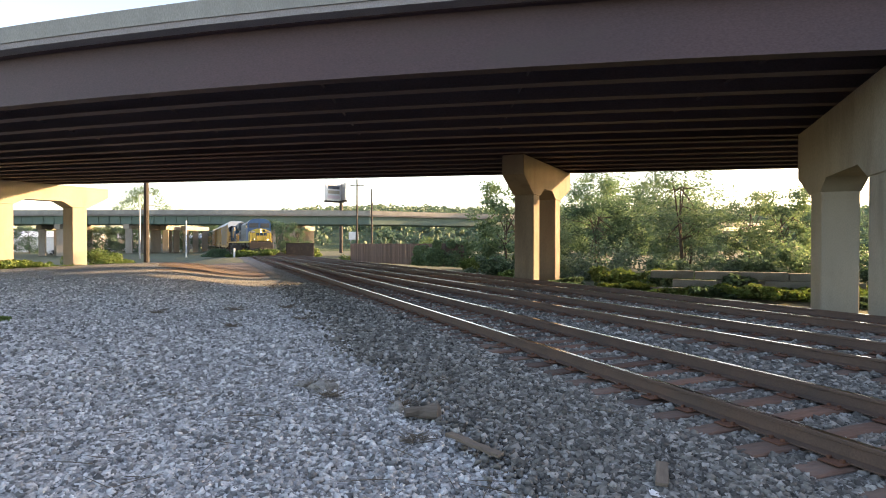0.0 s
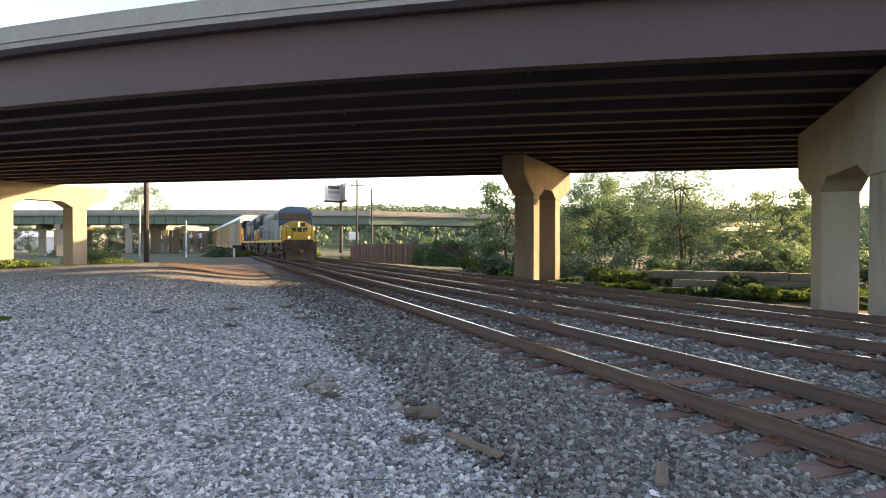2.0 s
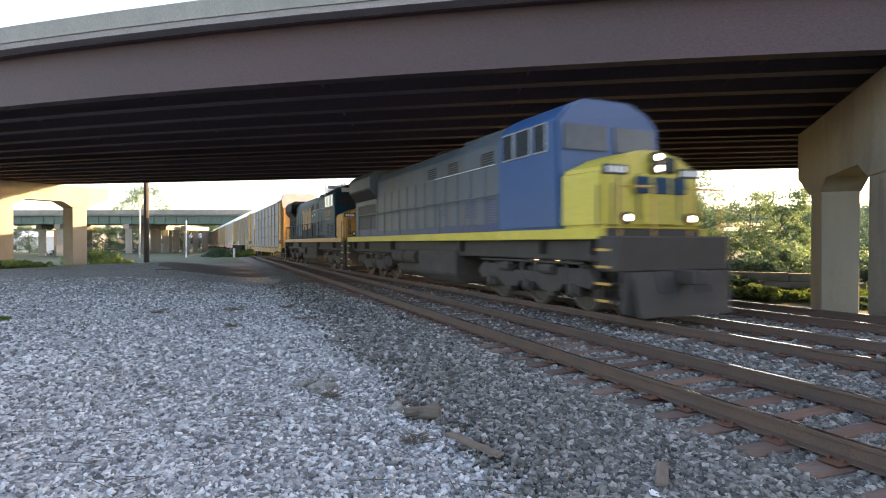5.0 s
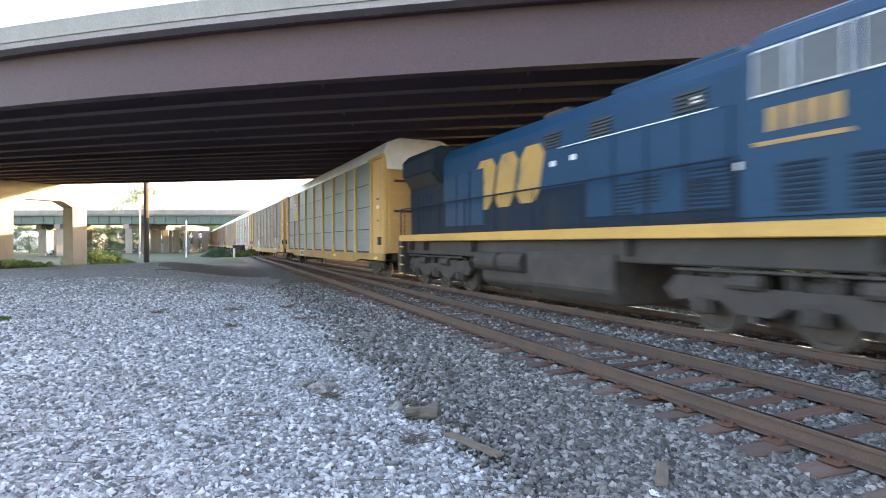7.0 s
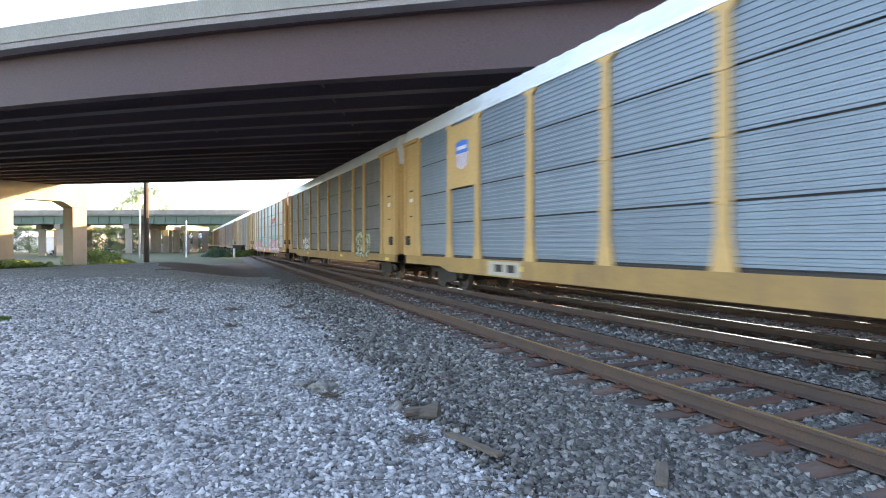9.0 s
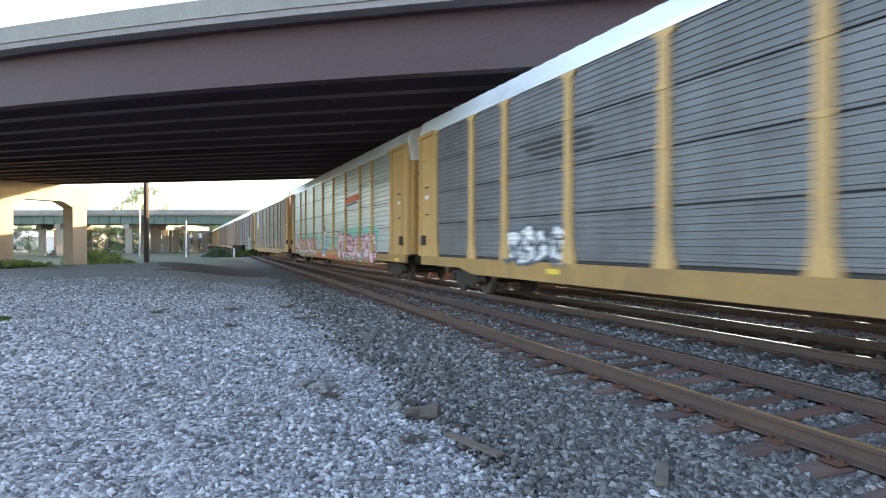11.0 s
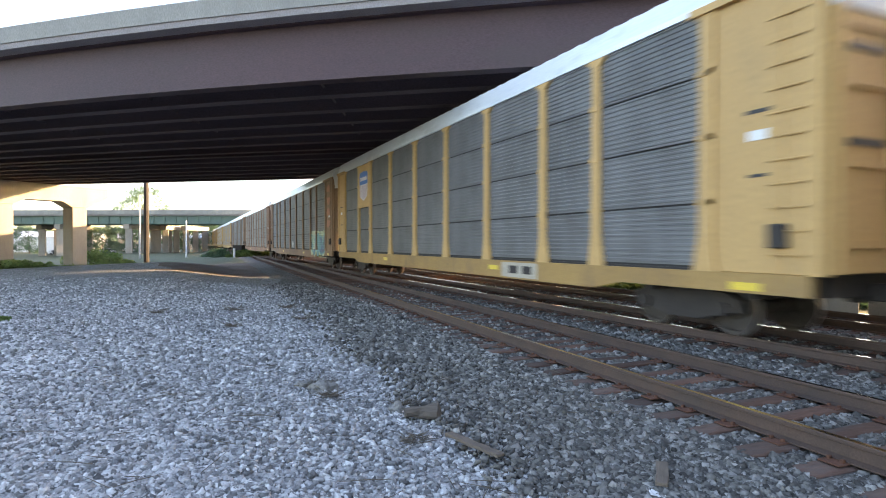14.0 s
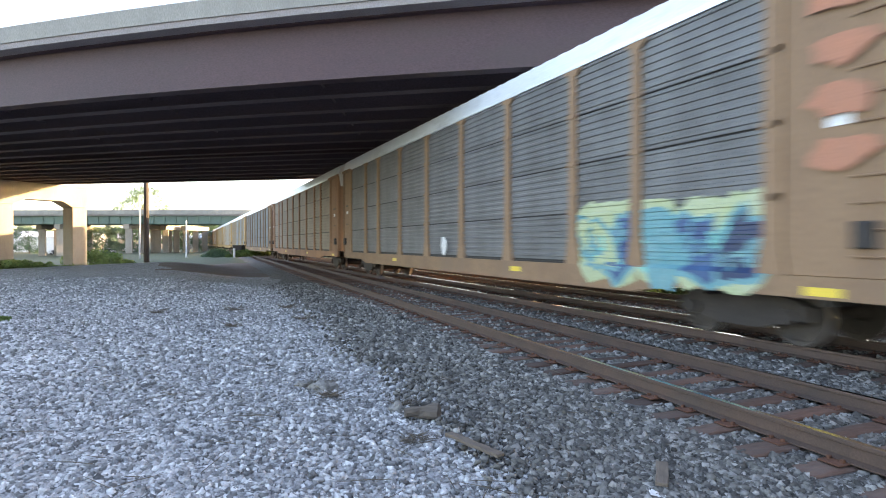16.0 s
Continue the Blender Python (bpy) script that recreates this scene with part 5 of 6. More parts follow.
    for car, ya, yb in ((cars[0], 18.5, 20.2), (cars[3], 7.1, 8.8)):
        bm = B()
        box(bm, -1.648, -1.64, ya, yb, 0.7, 1.08)
        box(bm, -1.652, -1.648, ya + 0.25, ya + 0.65, 0.8, 1.0, mat=1)
        box(bm, -1.652, -1.648, ya + 0.9, ya + 1.3, 0.8, 1.0, mat=1)
        part("sill_patch", bm, [M_PATCH, M_TRUCK], car, "pale patch with dark bars on the sill")
    return tr + list(zip(offs, cars))


train = build_train()

# ---- vegetation and surroundings ----
big = [make_tree(11, 10.5, 4.6, 0.16, 64, 150, 0.14, M_LEAF, "tall leafy tree with a broken crown"), make_tree(12, 8.5, 3.8, 0.1, 50, 160, 0.14, M_LEAF, "leafy green tree in evening light"),
       make_tree(13, 7.5, 4.2, 0.03, 50, 140, 0.14, M_LEAFDARK, "dense dark green tree")]
spots = [(0, 21.5, 52, 10, 1.0), (1, 29.5, 50, 80, 0.85), (2, 15, 56, 200, 0.95), (1, 11.5, 62, 20, 0.85), (1, 33, 62, 150, 0.95), (2, 36, 56, 260, 0.8), (1, 6.8, 62, 300, 1.05), (2, 27, 64, 10, 0.95),
         (2, 41, 60, 10, 0.85), (0, 17.5, 66, 70, 0.95), (2, 25, 58, 40, 0.8)]
# unseen trees added past the pier, only to block the low sun from the yard
spots += [(k % 3, 47 + 9 * (k % 2), -30 + 4.6 * k, 47 * k, 1.55 + 0.1 * (k % 3)) for k in range(14)]
# trees behind the yard, in and beyond the viaduct
spots += [(2, -98, 166, 0, 1.0), (2, -91.5, 169, 60, 1.0), (0, -96, 185, 30, 1.9), (1, -84, 182, 70, 1.5), (2, -78, 190, 90, 1.2), (2, -37, 125, 90, 0.9), (1, -31, 122, 10, 0.8), (2, -110, 190, 90, 1.2), (2, -140, 195, 40, 1.3)]
# oversized trees added out of sight to block the sun from the viaduct
spots += [(k % 3, 42 + 11 * k, 150 + 13 * k, 61 * k, 2.3) for k in range(6)]
for i, (k, r, f, turn, sc) in enumerate(spots):
    p = right_fwd(r, f)
    m = pose(p.x, p.y, ground_z(p.x, p.y), 0, 0, turn)
    ob = big[i] if i < 3 else copy_thing(big[k], m)
    ob.matrix_basis = m
    ob.scale = (sc,) * 3

BUSHES = [(8, 47, 3.2, 2.6, 3.0, 0), (13, 46, 3.4, 2.6, 3.4, 1), (18, 45, 3.0, 2.2, 2.6, 0), (22.5, 43, 3.2, 2.4, 2.4, 1), (27, 44, 3.5, 2.8, 3.6, 0), (31.5, 42, 3.0, 2.4, 2.6, 1), (15.2, 40, 3.0, 1.8, 1.3, 2), (11.9, 40, 2.2, 1.4, 1.3, 2),
          (20.5, 36, 2.6, 1.0, 0.9, 2), (16.0, 29.5, 2.1, 0.8, 0.9, 2), (14.2, 36.2, 1.6, 0.9, 1.1, 1), (19.0, 34.6, 2.4, 0.8, 0.8, 0), (4.5, 52, 2.6, 2.0, 2.2, 1), (-31.5, 41.5, 3.6, 2.2, 0.9, 2), (-28, 46, 3.0, 2.4, 1.0, 2), (-36, 44, 3.2, 2.4, 1.1, 2), (-43, 70, 4.0, 3.0, 2.2, 2), (-26, 78, 3.2, 1.6, 1.3, 2),
          (-31, 82, 3.4, 1.8, 1.4, 1), (-22, 92, 3.0, 2.0, 1.8, 2), (-12, 84, 2.4, 2.0, 2.0, 2), (3.6, 58, 2.0, 1.8, 1.9, 2), (37, 50, 4, 3, 3.6, 0), (-10.1, 12.9, 0.3, 0.2, 0.14, 2),
          (8.4, 37.5, 2.0, 1.4, 0.7, 1), (11.5, 35.5, 2.2, 1.6, 0.6, 2), (13.4, 31.8, 2.0, 1.3, 0.55, 2), (15.6, 31.6, 2.2, 1.4, 0.55, 1), (18.2, 29.6, 2.2, 1.4, 0.6, 2), (19.4, 27.2, 2.2, 1.6, 0.6, 1), (21.4, 29.4, 2.2, 1.6, 0.8, 2), (17.0, 34.0, 3.0, 0.9, 1.2, 1), (6.2, 45.0, 2.2, 1.6, 0.9, 2)]
for i, (r, f, rx, ry, h, k) in enumerate(BUSHES):
    build_bush("bush" if k < 2 else "weeds", place(r, f, 24 + 7 * i), rx, ry, h, int(900 + 900 * rx), 0.13 if rx > 1 else 0.05, (M_LEAF, M_LEAFDARK, M_GRASS)[k],
               ("green leafy shrub beside the railway", "dark green shrub under the trees", "tangle of pale green weeds")[k], 100 + i, "shrub" if k < 2 else "weeds")


def build_woods():
    """The wooded hillside on the horizon: a slope and clumps of foliage on it."""
    rnd = random.Random(21)
    hill = B()
    rows = []
    for i in range(41):
        r = -700 + 1300 * i / 40
        top = 28 + 5 * noise.noise(Vector((r * 0.01, 0, 2))) - 20 * smoothstep(-110, -190, r)
        rows.append([hill.verts.new(right_fwd(r, 300 + 30 * math.sin(r * 0.01) , -3)), hill.verts.new(right_fwd(r * 1.1, 400, top * 0.6)), hill.verts.new(right_fwd(r * 1.3, 520, top)), hill.verts.new(right_fwd(r * 1.6, 800, top * 0.9))])
    for a, b in zip(rows, rows[1:]):
        for k in range(3):
            hill.faces.new((a[k], b[k], b[k + 1], a[k + 1]))
    solid("hillside", hill, M_CANOPY, "low wooded hillside on the horizon", "hill", kind="structure", smooth=True)
    verts, faces = [], []
    for _ in range(3800):
        u = rnd.random()
        i = rnd.uniform(10, 32) if rnd.random() < 0.8 else rnd.uniform(0, 39.99)
        f = 300 + 230 * u ** 0.8
        r = (-700 + 1300 * i / 40) * (1 + 0.3 * u)
        top = 28 + 5 * noise.noise(Vector((r * 0.01, 0, 2))) - 20 * smoothstep(-110, -190, r)
        z = -4 + (0.6 * top + 3) * (f - 300) / 100 if f < 400 else -1 + 0.6 * top + 0.4 * top * (f - 400) / 120
        c0 = right_fwd(r, f, z)
        hgt = rnd.uniform(5, 9)
        for _ in range(32):
            v = Vector((rnd.gauss(0, 1), rnd.gauss(0, 1), rnd.gauss(0, 1))).normalized()
            c = c0 + Vector((v.x * 3.2, v.y * 3.2, hgt * 0.5 + v.z * hgt * 0.5))
            a = Vector((rnd.gauss(0, 1), rnd.gauss(0, 1), rnd.gauss(0, 1))).normalized()
            b = a.orthogonal().normalized()
            s = rnd.uniform(0.8, 1.7)
            n = len(verts)
            verts += [tuple(c - a * s), tuple(c + b * s * 0.7), tuple(c + a * s), tuple(c - b * s * 0.7)]
            faces.append((n, n + 1, n + 2, n + 3))
    me = bpy.data.meshes.new("woods")
    me.from_pydata(verts, [], faces)
    me.materials.append(M_LEAFDARK)
    tagged(new("woods", me), "distant green woods along the horizon", "woods", kind="stuff")


build_woods()


def build_stones(name, label, mat, count, region, size, seed, height):
    """Loose crushed stones, each a crooked block, thick near the stand and thinning out."""
    rs = np.random.RandomState(seed)
    base = np.array([[x, y, z] for x in (-1, 1) for y in (-1, 1) for z in (-1, 1)], float)
    quads = np.array([[0, 1, 3, 2], [4, 6, 7, 5], [0, 4, 5, 1], [2, 3, 7, 6], [0, 2, 6, 4], [1, 5, 7, 3]])
    pts = []
    while len(pts) < count:
        f = 3.0 * (26 / 3.0) ** rs.rand()
        r = rs.uniform(-1.05, 1.05) * f
        if rs.rand() < 0.12:
            # all round the stand too
            r, f = rs.uniform(-6, 6, 2)
        p = right_fwd(r, f)
        if region(p.x, p.y, rs.rand()):
            pts.append((p.x, p.y, height(p.x, p.y)))
    pts = np.array(pts)
    n = len(pts)
    sz = size * np.clip(np.exp(rs.normal(0, 0.38, n)), 0.5, 1.75) * np.clip(np.linalg.norm(pts[:, :2], axis=1) / 9, 0.85, 1.1)
    v = base[None] * (1 + rs.uniform(-0.42, 0.42, (n, 8, 3)))
    v *= np.stack([rs.uniform(0.7, 1.25, n), rs.uniform(0.6, 1.0, n), rs.uniform(0.35, 0.7, n)], 1)[:, None]
    q = rs.normal(0, 1, (n, 4)) * np.array([1, 0.25, 0.25, 1])
    q /= np.linalg.norm(q, axis=1)[:, None]
    w, x, y, z = q.T
    R = np.stack([np.stack([1 - 2 * (y * y + z * z), 2 * (x * y - z * w), 2 * (x * z + y * w)], 1), np.stack([2 * (x * y + z * w), 1 - 2 * (x * x + z * z), 2 * (y * z - x * w)], 1),
                  np.stack([2 * (x * z - y * w), 2 * (y * z + x * w), 1 - 2 * (x * x + y * y)], 1)], 1)
    v = np.einsum('nij,nkj->nki', R, v) * sz[:, None, None] + pts[:, None]
    v[:, :, 2] += (sz * 0.25)[:, None]
    me = bpy.data.meshes.new(name)
    me.vertices.add(n * 8)
    me.vertices.foreach_set("co", v.reshape(-1))
    loops = (quads[None] + (np.arange(n) * 8)[:, None, None]).reshape(-1)
    me.loops.add(len(loops))
    me.loops.foreach_set("vertex_index", loops)
    me.polygons.add(n * 6)
    me.polygons.foreach_set("loop_start", np.arange(n * 6) * 4)
    me.polygons.foreach_set("loop_total", np.full(n * 6, 4))
    me.update(calc_edges=True)
    me.materials.append(mat)
    tagged(new(name, me), label, "stones", kind="stuff")


M_STONE = island("pale crushed stone", [(0.08, 0.08, 0.081), (0.2, 0.2, 0.202), (0.3, 0.3, 0.304), (0.4, 0.4, 0.404), (0.62, 0.62, 0.624)], 0.85, 40)
M_DSTONE = island("dark ballast stone", [(0.036, 0.034, 0.032), (0.08, 0.076, 0.07), (0.125, 0.119, 0.11), (0.17, 0.163, 0.151), (0.32, 0.31, 0.295)], 0.85, 40)


def yard_part(x, y, t):
    e = near_rail(y) - 1.95 + 0.5 * noise.noise(Vector((0, y * 0.35, 3)))
    thin = 0.3 + 0.7 * smoothstep(0.28, 0.0, noise.noise(Vector((x * 0.55, y * 0.55, 9))) + 0.4 * noise.noise(Vector((x * 2, y * 2, 9))))
    return x < e + 0.9 and t < thin * (1 - smoothstep(-0.5, 0.9, x - e))


def ballast_part(x, y, t):
    e = near_rail(y) - 1.95 + 0.5 * noise.noise(Vector((0, y * 0.35, 3)))
    if x < e - 0.9 or x > FAR_X + 1.2 or t > smoothstep(-0.9, 0.5, x - e):
        return False
    if x > near_rail(y) - 0.55:
        # between the ties only
        for mid in (near_mid(y), MAIN_X, FAR_X):
            if abs(x - mid) < 1.36:
                u = ((y + (20 if mid == near_mid(y) else 60)) / 0.52) % 1.0
                return 0.3 < u < 0.7 and abs(abs(x - mid) - 0.7525) > 0.1
    return True


def ballast_z(x, y):
    e = near_rail(y)
    return -0.216 if x > e - 0.9 else -0.222 - 0.04 * min(1.2, (e - 0.9 - x))


build_stones("gravel_stones", "loose pale blue-grey crushed stones", M_STONE, 95000, yard_part, 0.0195, 5, ground_z)
build_stones("ballast_stones", "loose dark angular ballast stones", M_DSTONE, 66000, ballast_part, 0.0235, 6, lambda x, y: max(ground_z(x, y), ballast_z(x, y)))


# ---- small things on the ground ----
def ground_at(r, f):
    p = right_fwd(r, f)
    return p.x, p.y, ground_z(p.x, p.y)


M_PLANK = surface("pale weathered board", (0.14, 0.11, 0.088), (0.1, 0.078, 0.062), 4, 50, 0.9, bump=0.5, stretch=(0.15, 1, 1))


def build_log():
    bm = B()
    bmesh.ops.create_cone(bm, cap_ends=True, segments=10, radius1=0.055, radius2=0.08, depth=0.34)
    bmesh.ops.subdivide_edges(bm, edges=[e for e in bm.edges if abs(e.verts[0].co.z - e.verts[1].co.z) > 0.1], cuts=4)
    for v in bm.verts:
        v.co += 0.05 * noise.noise_vector(v.co * 7)
    x, y, z = ground_at(-0.22, 6.05)
    solid("log", bm, M_WOOD, "short weathered chunk of timber lying on gravel", "wood", at=pose(x, y, z + 0.1, 90, 0, 66))


def build_plank(r, f, length, width, turn, tilt, label):
    bm = B()
    box(bm, -length / 2, length / 2, -width / 2, width / 2, 0, 0.03, 0.004)
    bmesh.ops.subdivide_edges(bm, edges=[e for e in bm.edges if abs(e.verts[0].co.x - e.verts[1].co.x) > 0.1], cuts=5)
    for v in bm.verts:
        v.co += 0.012 * noise.noise_vector(v.co * 6)
    x, y, z = ground_at(r, f)
    solid("plank", bm, M_PLANK, label, "wood", at=pose(x, y, max(z, ballast_z(x, y)) + 0.06, 0, tilt, turn))


build_log()
build_plank(0.27, 5.05, 0.62, 0.09, -70, 3, "splintered brown board lying on the ballast")
build_plank(1.66, 4.35, 0.36, 0.09, 45, -6, "grey broken board lying on the ballast")
bm = B()
bmesh.ops.create_grid(bm, x_segments=4, y_segments=4, size=0.06)
for v in bm.verts:
    v.co.z = 0.02 + 0.03 * noise.noise(v.co * 30)
x, y, z = ground_at(1.53, 4.1)
solid("paper_scrap", bm, M_WHITE, "crumpled white scrap of paper on the ballast", "litter", at=pose(x, y, z + 0.06, 8, 5, 30))


def build_dead_weed(r, f, size, seed):
    rnd = random.Random(seed)
    bm = B()
    for _ in range(60):
        a = rnd.uniform(0, 2 * math.pi)
        L = size * rnd.uniform(0.4, 1.0)
        b = Vector((rnd.uniform(-0.1, 0.1), rnd.uniform(-0.1, 0.1), 0))
        tube(bm, b, b + Vector((math.cos(a) * L, math.sin(a) * L, rnd.uniform(0.02, 0.5) * L)), 0.004, 0.002, 4, caps=False)
    x, y, z = ground_at(r, f)
    solid("dead_weed", bm, M_STRAW, "dry grey-brown dead weed on gravel", "weeds", at=pose(x, y, z + 0.03), group="dead weeds in the gravel")


def build_lump(r, f, w, h, seed, label):
    bm = B()
    bmesh.ops.create_icosphere(bm, subdivisions=3, radius=1.0)
    for v in bm.verts:
        k = 1 + 0.5 * noise.noise(v.co * 1.6 + Vector((seed, 0, 0))) + 0.25 * noise.noise(v.co * 5 + Vector((seed, 3, 0)))
        v.co = Vector((v.co.x * w * k, v.co.y * w * 0.6 * k, v.co.z * h * k))
    x, y, z = ground_at(r, f)
    solid("rubble_lump", bm, M_RUBBLE, label, "rubble", at=pose(x, y, z + 0.02, 0, 0, YAW + 20 * seed))


M_RUBBLE = surface("crumbled concrete", (0.24, 0.235, 0.225), (0.15, 0.145, 0.138), 9, 60, 0.95, bump=0.8, dist=0.015, stain=(0.08, 0.075, 0.068), stain_scale=6)
build_lump(-1.52, 7.25, 0.2, 0.1, 1, "grey lump of crumbled concrete lying in gravel")
build_lump(-1.78, 7.4, 0.13, 0.07, 2, "small grey lump of crumbled concrete in gravel")
build_lump(-0.5, 6.35, 0.11, 0.09, 3, "brownish clod beside a chunk of timber")


def build_twigs():
    rnd = random.Random(31)
    bm = B()
    for _ in range(150):
        f = 3.6 * 4.2 ** rnd.random()
        r = rnd.uniform(-0.75, 0.3) * f
        x, y, z = ground_at(r, f)
        z = max(z, ballast_z(x, y) if x > near_rail(y) - 2.2 else z) + 0.035
        a, L = rnd.uniform(0, math.pi), rnd.uniform(0.06, 0.22)
        d = Vector((math.cos(a), math.sin(a), rnd.uniform(-0.08, 0.08))) * L
        p = Vector((x, y, z))
        q = p + d + Vector((rnd.uniform(-0.02, 0.02), rnd.uniform(-0.02, 0.02), 0.01))
        tube(bm, p - d, p + Vector((0, 0, 0.008)), 0.0035, 0.004, 4, caps=False)
        tube(bm, p + Vector((0, 0, 0.008)), q, 0.004, 0.002, 4, caps=False)
    solid("twigs", bm, M_STRAW, "dry twigs and stalks scattered over the gravel", "twigs", kind="stuff")


M_STRAW = surface("dry stalks", (0.12, 0.095, 0.07), (0.08, 0.065, 0.05), 5, 40, 0.9)
for i, (r, f, sz) in enumerate([(-0.42, 6.6, 0.2), (-1.65, 7.4, 0.3), (-1.35, 6.9, 0.22), (-5.6, 15.5, 0.5), (-4.5, 16.5, 0.45), (-3.4, 14.0, 0.35), (-7.2, 14.5, 0.35), (-4.6, 12.6, 0.3), (0.1, 7.6, 0.2), (-0.25, 5.4, 0.16)]):
    build_dead_weed(r, f, sz, 40 + i)


build_twigs()


# ---- along the line ----
M_WALL = surface("weathered grey wall blocks", (0.2, 0.2, 0.19), (0.14, 0.14, 0.13), 1.2, 30, 0.95, bump=0.4, piece=0.2, stain=(0.08, 0.08, 0.065), stain_scale=1.0, stretch=(0.4, 1, 1))


def build_block_wall():
    w = thing("retaining_wall", "low wall of stacked grey concrete blocks among weeds", "wall", kind="structure")
    rnd = random.Random(8)
    a, b = right_fwd(13.6, 34.2), right_fwd(21.5, 31.0)
    d = b - a
    ang = math.degrees(math.atan2(d.y, d.x))
    bm = B()
    box(bm, -1.18, 1.18, -0.3, 0.3, 0, 0.44, 0.03)
    me = mesh_from("block", bm, M_WALL)
    n = int(d.length / 2.4)
    for row in range(3):
        for i in range(n + 1):
            q = a + d * ((i + 0.5 * (row % 2)) * 2.4 / d.length)
            part("block", me, None, w, at=pose(q.x + rnd.uniform(-0.03, 0.03), q.y + rnd.uniform(-0.03, 0.03), -1.5 + 0.47 * row + 0.08 * rnd.random(), 0, rnd.uniform(-1, 1), ang + rnd.uniform(-1.5, 1.5)))


build_block_wall()


def build_fence():
    fe = thing("fence", "weathered brown board fence partly covered in vines", "fence")
    a, b = right_fwd(-12.6, 79.0), right_fwd(-3.2, 66.0)
    c = right_fwd(2.3, 60.0)
    bm = B()
    box(bm, -0.14, 0.14, -0.015, 0.015, 0, 2.5, 0.004)
    board = mesh_from("board", bm, M_FENCE)
    rnd = random.Random(4)
    d = c - a
    ang = math.degrees(math.atan2(d.y, d.x))
    n = int(d.length / 0.29)
    for i in range(n):
        q = a + d * (i / n)
        part("board", board, None, fe, at=pose(q.x, q.y, -0.95 + rnd.uniform(-0.04, 0.04), 0, rnd.uniform(-0.8, 0.8), ang))
    for z in (-0.3, 1.0):
        bm = B()
        tube(bm, a + Vector((0.06, 0.06, z)), c + Vector((0.06, 0.06, z)), 0.05, n=4)
        part("cross_rail", bm, M_WOOD, fe)
    m = (b + c) / 2
    build_bush("vines", pose(m.x, m.y, -0.9, 0, 0, ang), 4.6, 1.0, 3.7, 10000, 0.13, M_LEAF, "green vines growing over a board fence", 77, "vines")


M_FENCE = surface("red-brown fence boards", (0.12, 0.078, 0.06), (0.09, 0.06, 0.05), 1.5, 30, 0.85, bump=0.3, piece=0.25, stretch=(1, 1, 0.2))
build_fence()


def build_pole(name, r, f, top, rad, mat, label, arm=0.0, lamp=False):
    p = right_fwd(r, f)
    z = ground_z(p.x, p.y)
    po = thing(name, label, "pole", at=pose(p.x, p.y, z))
    bm = B()
    tube(bm, (0, 0, -0.6), (0, 0, top - z), rad, rad * 0.75, 10)
    part("shaft", bm, mat, po)
    if arm:
        bm = B()
        box(bm, -arm, arm, -0.06, 0.06, top - z - 1.25, top - z - 1.1)
        ar = part("crossarm", bm, M_WOOD, po, at=pose(0, 0, 0, 0, 0, YAW))
        for x in (-arm * 0.85, -arm * 0.4, arm * 0.4, arm * 0.85):
            part("insulator", tube(B(), (x, 0, top - z - 1.1), (x, 0, top - z - 0.9), 0.05, n=6), M_DARKSTEEL, ar)
    if lamp:
        bm = B()
        tube(bm, (0, 0, top - z), (1.6, 0, top - z + 0.2), 0.05, n=6)
        box(bm, 1.4, 2.1, -0.12, 0.12, top - z + 0.12, top - z + 0.26, 0.03)
        part("lamp_head", bm, M_SILVER, po, at=pose(0, 0, 0, 0, 0, YAW))
    return po


M_CREOSOTE = surface("dark creosoted pole", (0.035, 0.03, 0.028), (0.05, 0.042, 0.036), 2, 30, 0.9, bump=0.3)
build_pole("utility_pole", -28.3, 55, 12.5, 0.27, M_CREOSOTE, "thick dark wooden utility pole in the yard")
build_pole("lamp_post", -52.6, 100, 10.0, 0.16, M_SILVER, "slender pale metal lamp post", lamp=True)
build_pole("marker_post", -49.0, 110, 5.9, 0.16, M_WHITE, "slim white post beside the line")
build_pole("utility_pole", -16.4, 110, 13.8, 0.19, M_CREOSOTE, "wooden utility pole with a crossarm", arm=1.3)
build_pole("utility_pole", -12.35, 100, 11.0, 0.17, M_CREOSOTE, "dark wooden utility pole leaning over a fence")
build_pole("utility_pole", -17.8, 118, 5.0, 0.12, M_CREOSOTE, "short wooden pole by the sign")
build_pole("marker_post", -27.7, 76.5, 0.9, 0.16, M_WHITE, "short white post with a rusty foot")


def build_billboard():
    bb = thing("billboard", "tall roadside billboard with two pale faces on a post", "billboard", at=place(-41, 232))
    bm = B()
    tube(bm, (0, 0, -2), (0, 0, 21), 0.8, 0.7, 12)
    part("post", bm, M_DARKSTEEL, bb)
    for s, tilt, mat in ((-1, 50, M_WHITE), (1, -68, M_SILVER)):
        bm = B()
        box(bm, 0, 8.0, -0.25, 0.25, 20.9, 27.6, 0.05)
        pn = part("panel", bm, mat, bb, at=pose(0, 0, 0, 0, 0, (180 if s < 0 else 0) + YAW + tilt))
        bm = B()
        box(bm, -0.2, 8.2, -0.6, 0.6, 20.1, 20.8)
        part("catwalk", bm, M_DARKSTEEL, pn)
        if s < 0:
            for k in range(3):
                part("advert_bar", box(B(), 1.0, 6.8, 0.26, 0.3, 21.6 + 1.9 * k, 22.9 + 1.9 * k), (M_PINK, M_PATCH, M_LGREY)[k], pn)


build_billboard()


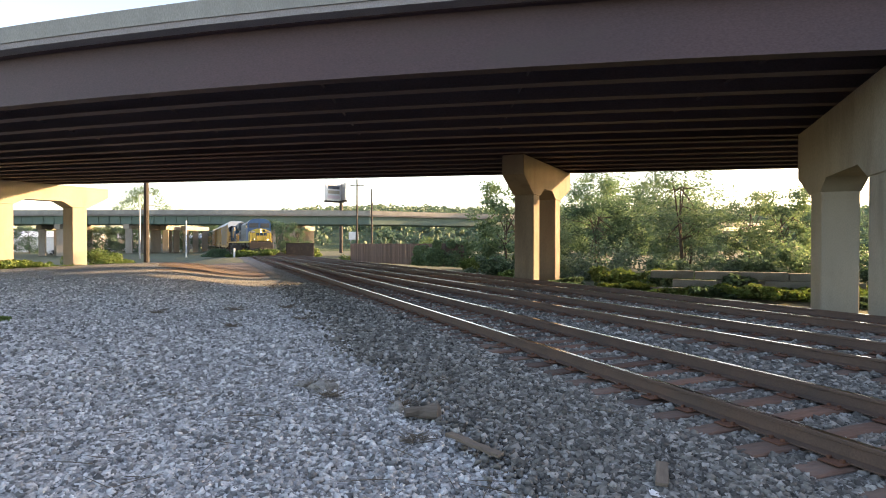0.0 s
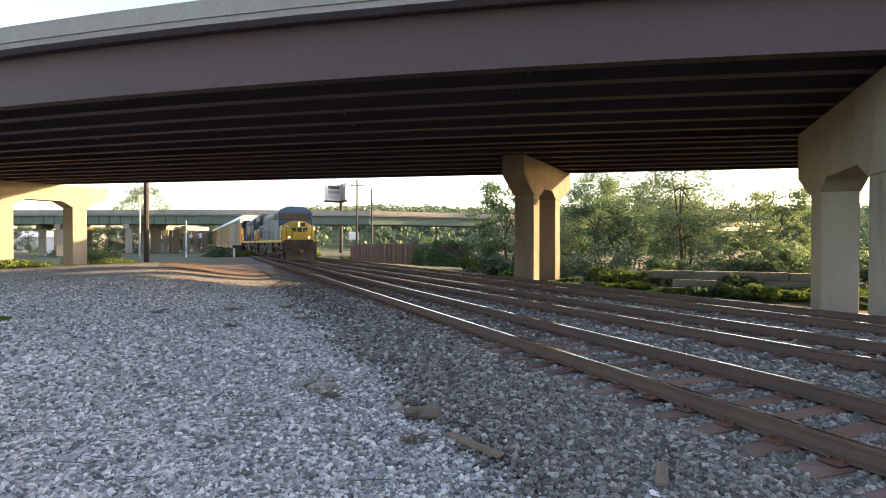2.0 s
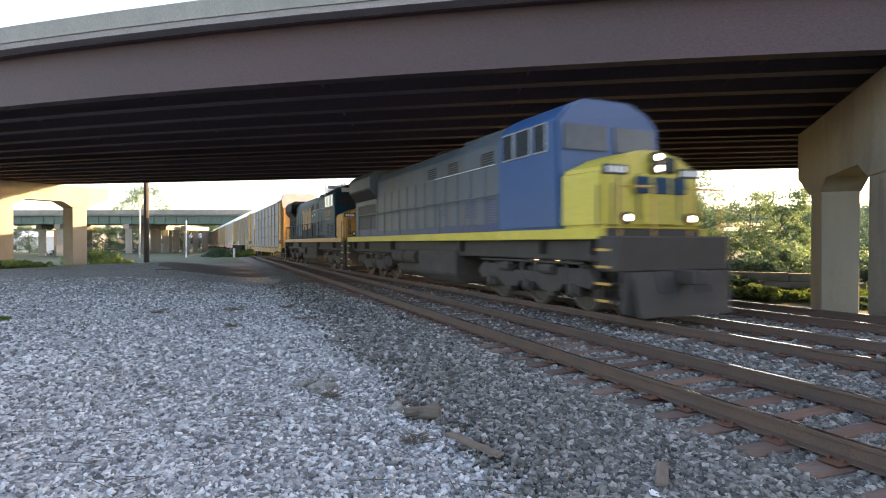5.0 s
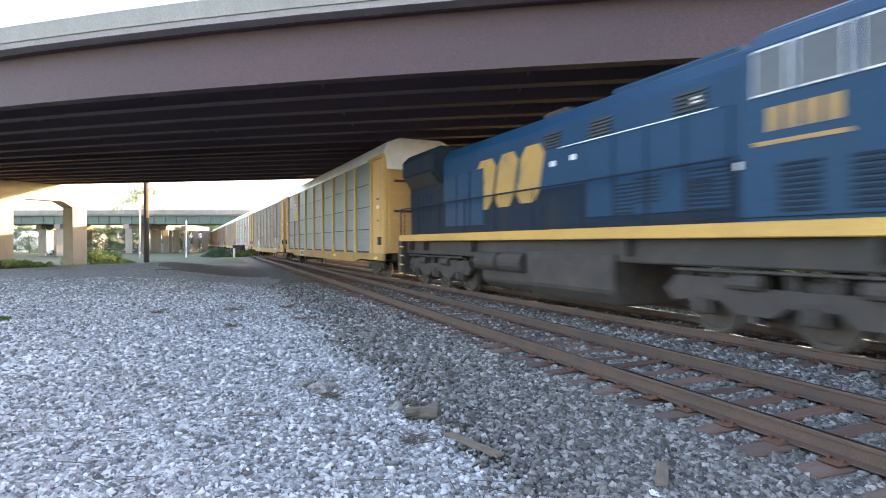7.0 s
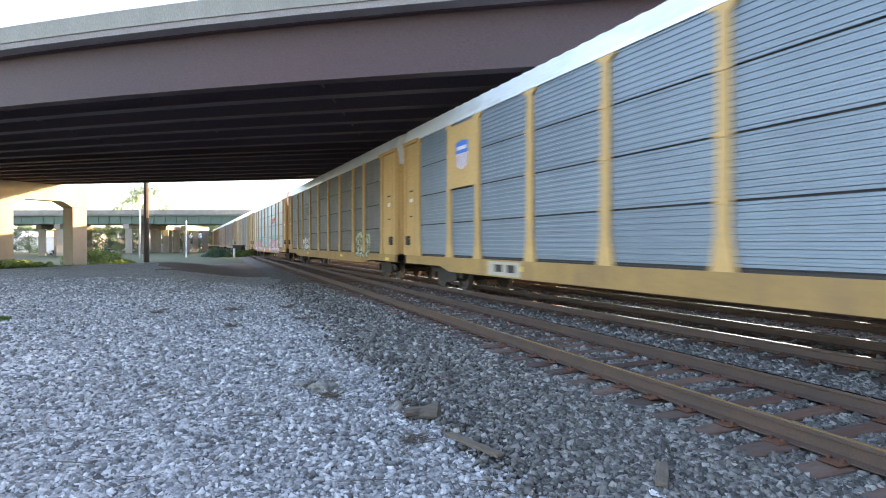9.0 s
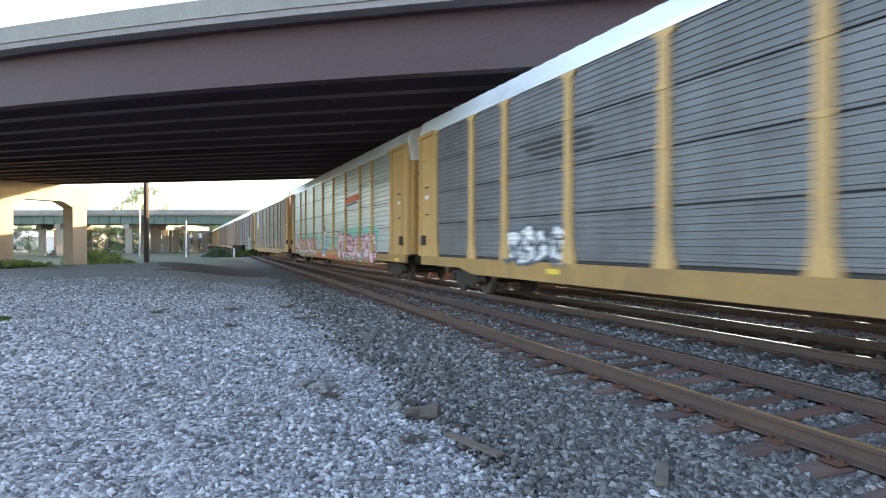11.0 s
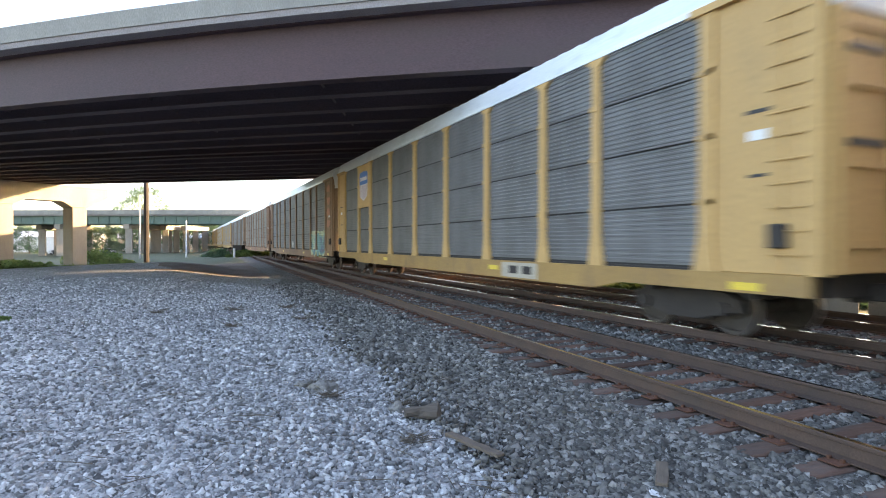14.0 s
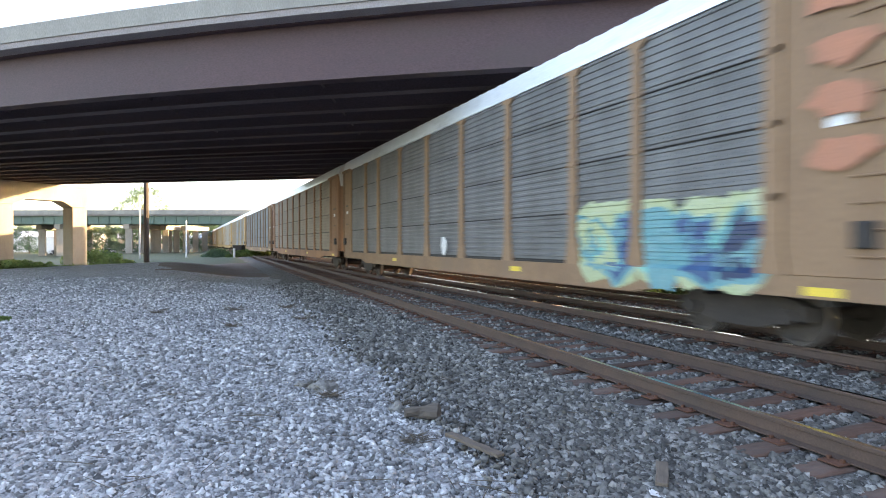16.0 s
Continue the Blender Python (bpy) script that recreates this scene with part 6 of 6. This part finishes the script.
def build_cabinet(r, f, w, d, h, turn, label):
    cb = thing("equipment_cabinet", label, "cabinet", at=place(r, f, turn))
    bm = B()
    box(bm, -w / 2, w / 2, -d / 2, d / 2, -0.3, h, 0.05)
    bd = part("body", bm, M_DARKSTEEL, cb)
    part("lid", box(B(), -w / 2 - 0.06, w / 2 + 0.06, -d / 2 - 0.06, d / 2 + 0.06, h, h + 0.08, 0.02), M_DARKSTEEL, cb)
    for k in range(2):
        part("door", box(B(), -w / 2 + 0.08 + k * w / 2, -0.08 + k * w / 2, -d / 2 - 0.03, -d / 2, 0.05, h - 0.1, 0.01), M_TRUCK, bd)


build_cabinet(-22.3, 90, 4.2, 2.2, 1.9, -10, "dark rusty steel equipment bin beside the track")
build_cabinet(-28.0, 79, 1.3, 1.2, 1.55, -24, "small dark signal cabinet beside the track")


def build_sign():
    sg = thing("road_sign", "white blank-backed road sign on two posts", "sign", at=place(-18.6, 120, YAW))
    for x in (-0.6, 0.6):
        part("post", box(B(), x - 0.06, x + 0.06, -0.05, 0.05, -0.5, 6.0), M_SILVER, sg)
    part("plate", box(B(), -1.0, 1.0, -0.1, -0.05, 4.2, 5.8, 0.01), M_WHITE, sg)


build_sign()


def build_shed(r, f, w, d, h, turn, wall, label):
    sh = thing("warehouse", label, "building", at=place(r, f, turn))
    part("wall", box(B(), -w / 2, w / 2, -d / 2, d / 2, -1.5, h, 0.05), wall, sh)
    part("roof", prism(B(), [(-d / 2 - 0.4, h), (d / 2 + 0.4, h), (0, h + d * 0.14)], "x", -w / 2 - 0.4, w / 2 + 0.4), M_ROOF, sh)
    n = int(w / 5)
    for k in range(n):
        x = -w / 2 + (k + 0.5) * w / n
        wd = part("window", box(B(), x - 1.1, x + 1.1, -d / 2 - 0.06, -d / 2, 1.0, 2.6), M_GLASS, sh)
        part("window_frame", box(B(), x - 1.25, x + 1.25, -d / 2 - 0.1, -d / 2 - 0.02, 0.85, 1.0), M_WHITE, wd)


build_shed(-165, 235, 46, 18, 6, -10, M_WHITE, "long low white warehouse beyond the viaduct")
build_shed(-128, 262, 34, 16, 5, 4, M_PARAPET, "low grey warehouse beyond the viaduct")
build_shed(-98, 280, 30, 14, 5, -4, M_WHITE, "low pale shed beyond the viaduct")


def build_parked_car(r, f, turn, paint, label):
    pc = thing("parked_car", label, "car", at=place(r, f, turn, 0.0), group="parked cars beyond the viaduct")
    bm = B()
    prism(bm, [(-2.2, 0.35), (2.2, 0.35), (2.2, 0.8), (1.3, 0.95), (0.7, 1.45), (-0.9, 1.45), (-1.6, 0.98), (-2.2, 0.9)], "y", -0.88, 0.88)
    bmesh.ops.bevel(bm, geom=list(bm.edges), offset=0.08, segments=1, affect='EDGES')
    part("body", bm, paint, pc)
    part("side_glass", prism(B(), [(1.1, 0.98), (0.62, 1.38), (-0.82, 1.38), (-1.35, 1.0)], "y", -0.9, 0.9), M_GLASS, pc)
    for x in (-1.35, 1.35):
        for y in (-0.8, 0.8):
            part("wheel", tube(B(), (x, y - 0.1, 0.33), (x, y + 0.1, 0.33), 0.33, n=14), M_BLACK, pc)


for i in range(9):
    build_parked_car(-118 + 5.2 * i - (30 if i > 4 else 0), 176 + 3 * (i % 3), 10 * i, (M_WHITE, M_SILVER, M_BLUEGREY, M_WHITE)[i % 4], ("white car parked on a lot", "silver car parked on a lot", "blue-grey car parked on a lot", "white car parked on a lot")[i % 4])


def motions():
    for off, ob in train:
        walk(ob, [(t, pose(MAIN_X, FRONT0 + off - SPEED * t, 0)) for t in (0.0, 4.0, 8.0, 12.0, 16.0)])
    for ob, dy, z, radius in ROLLERS:
        step = SPEED / radius / FPS
        walk(ob, [(k / FPS, Matrix.Translation((0, dy, z)) @ Matrix.Rotation(step * k, 4, 'X')) for k in range(16 * FPS + 1)])


motions()
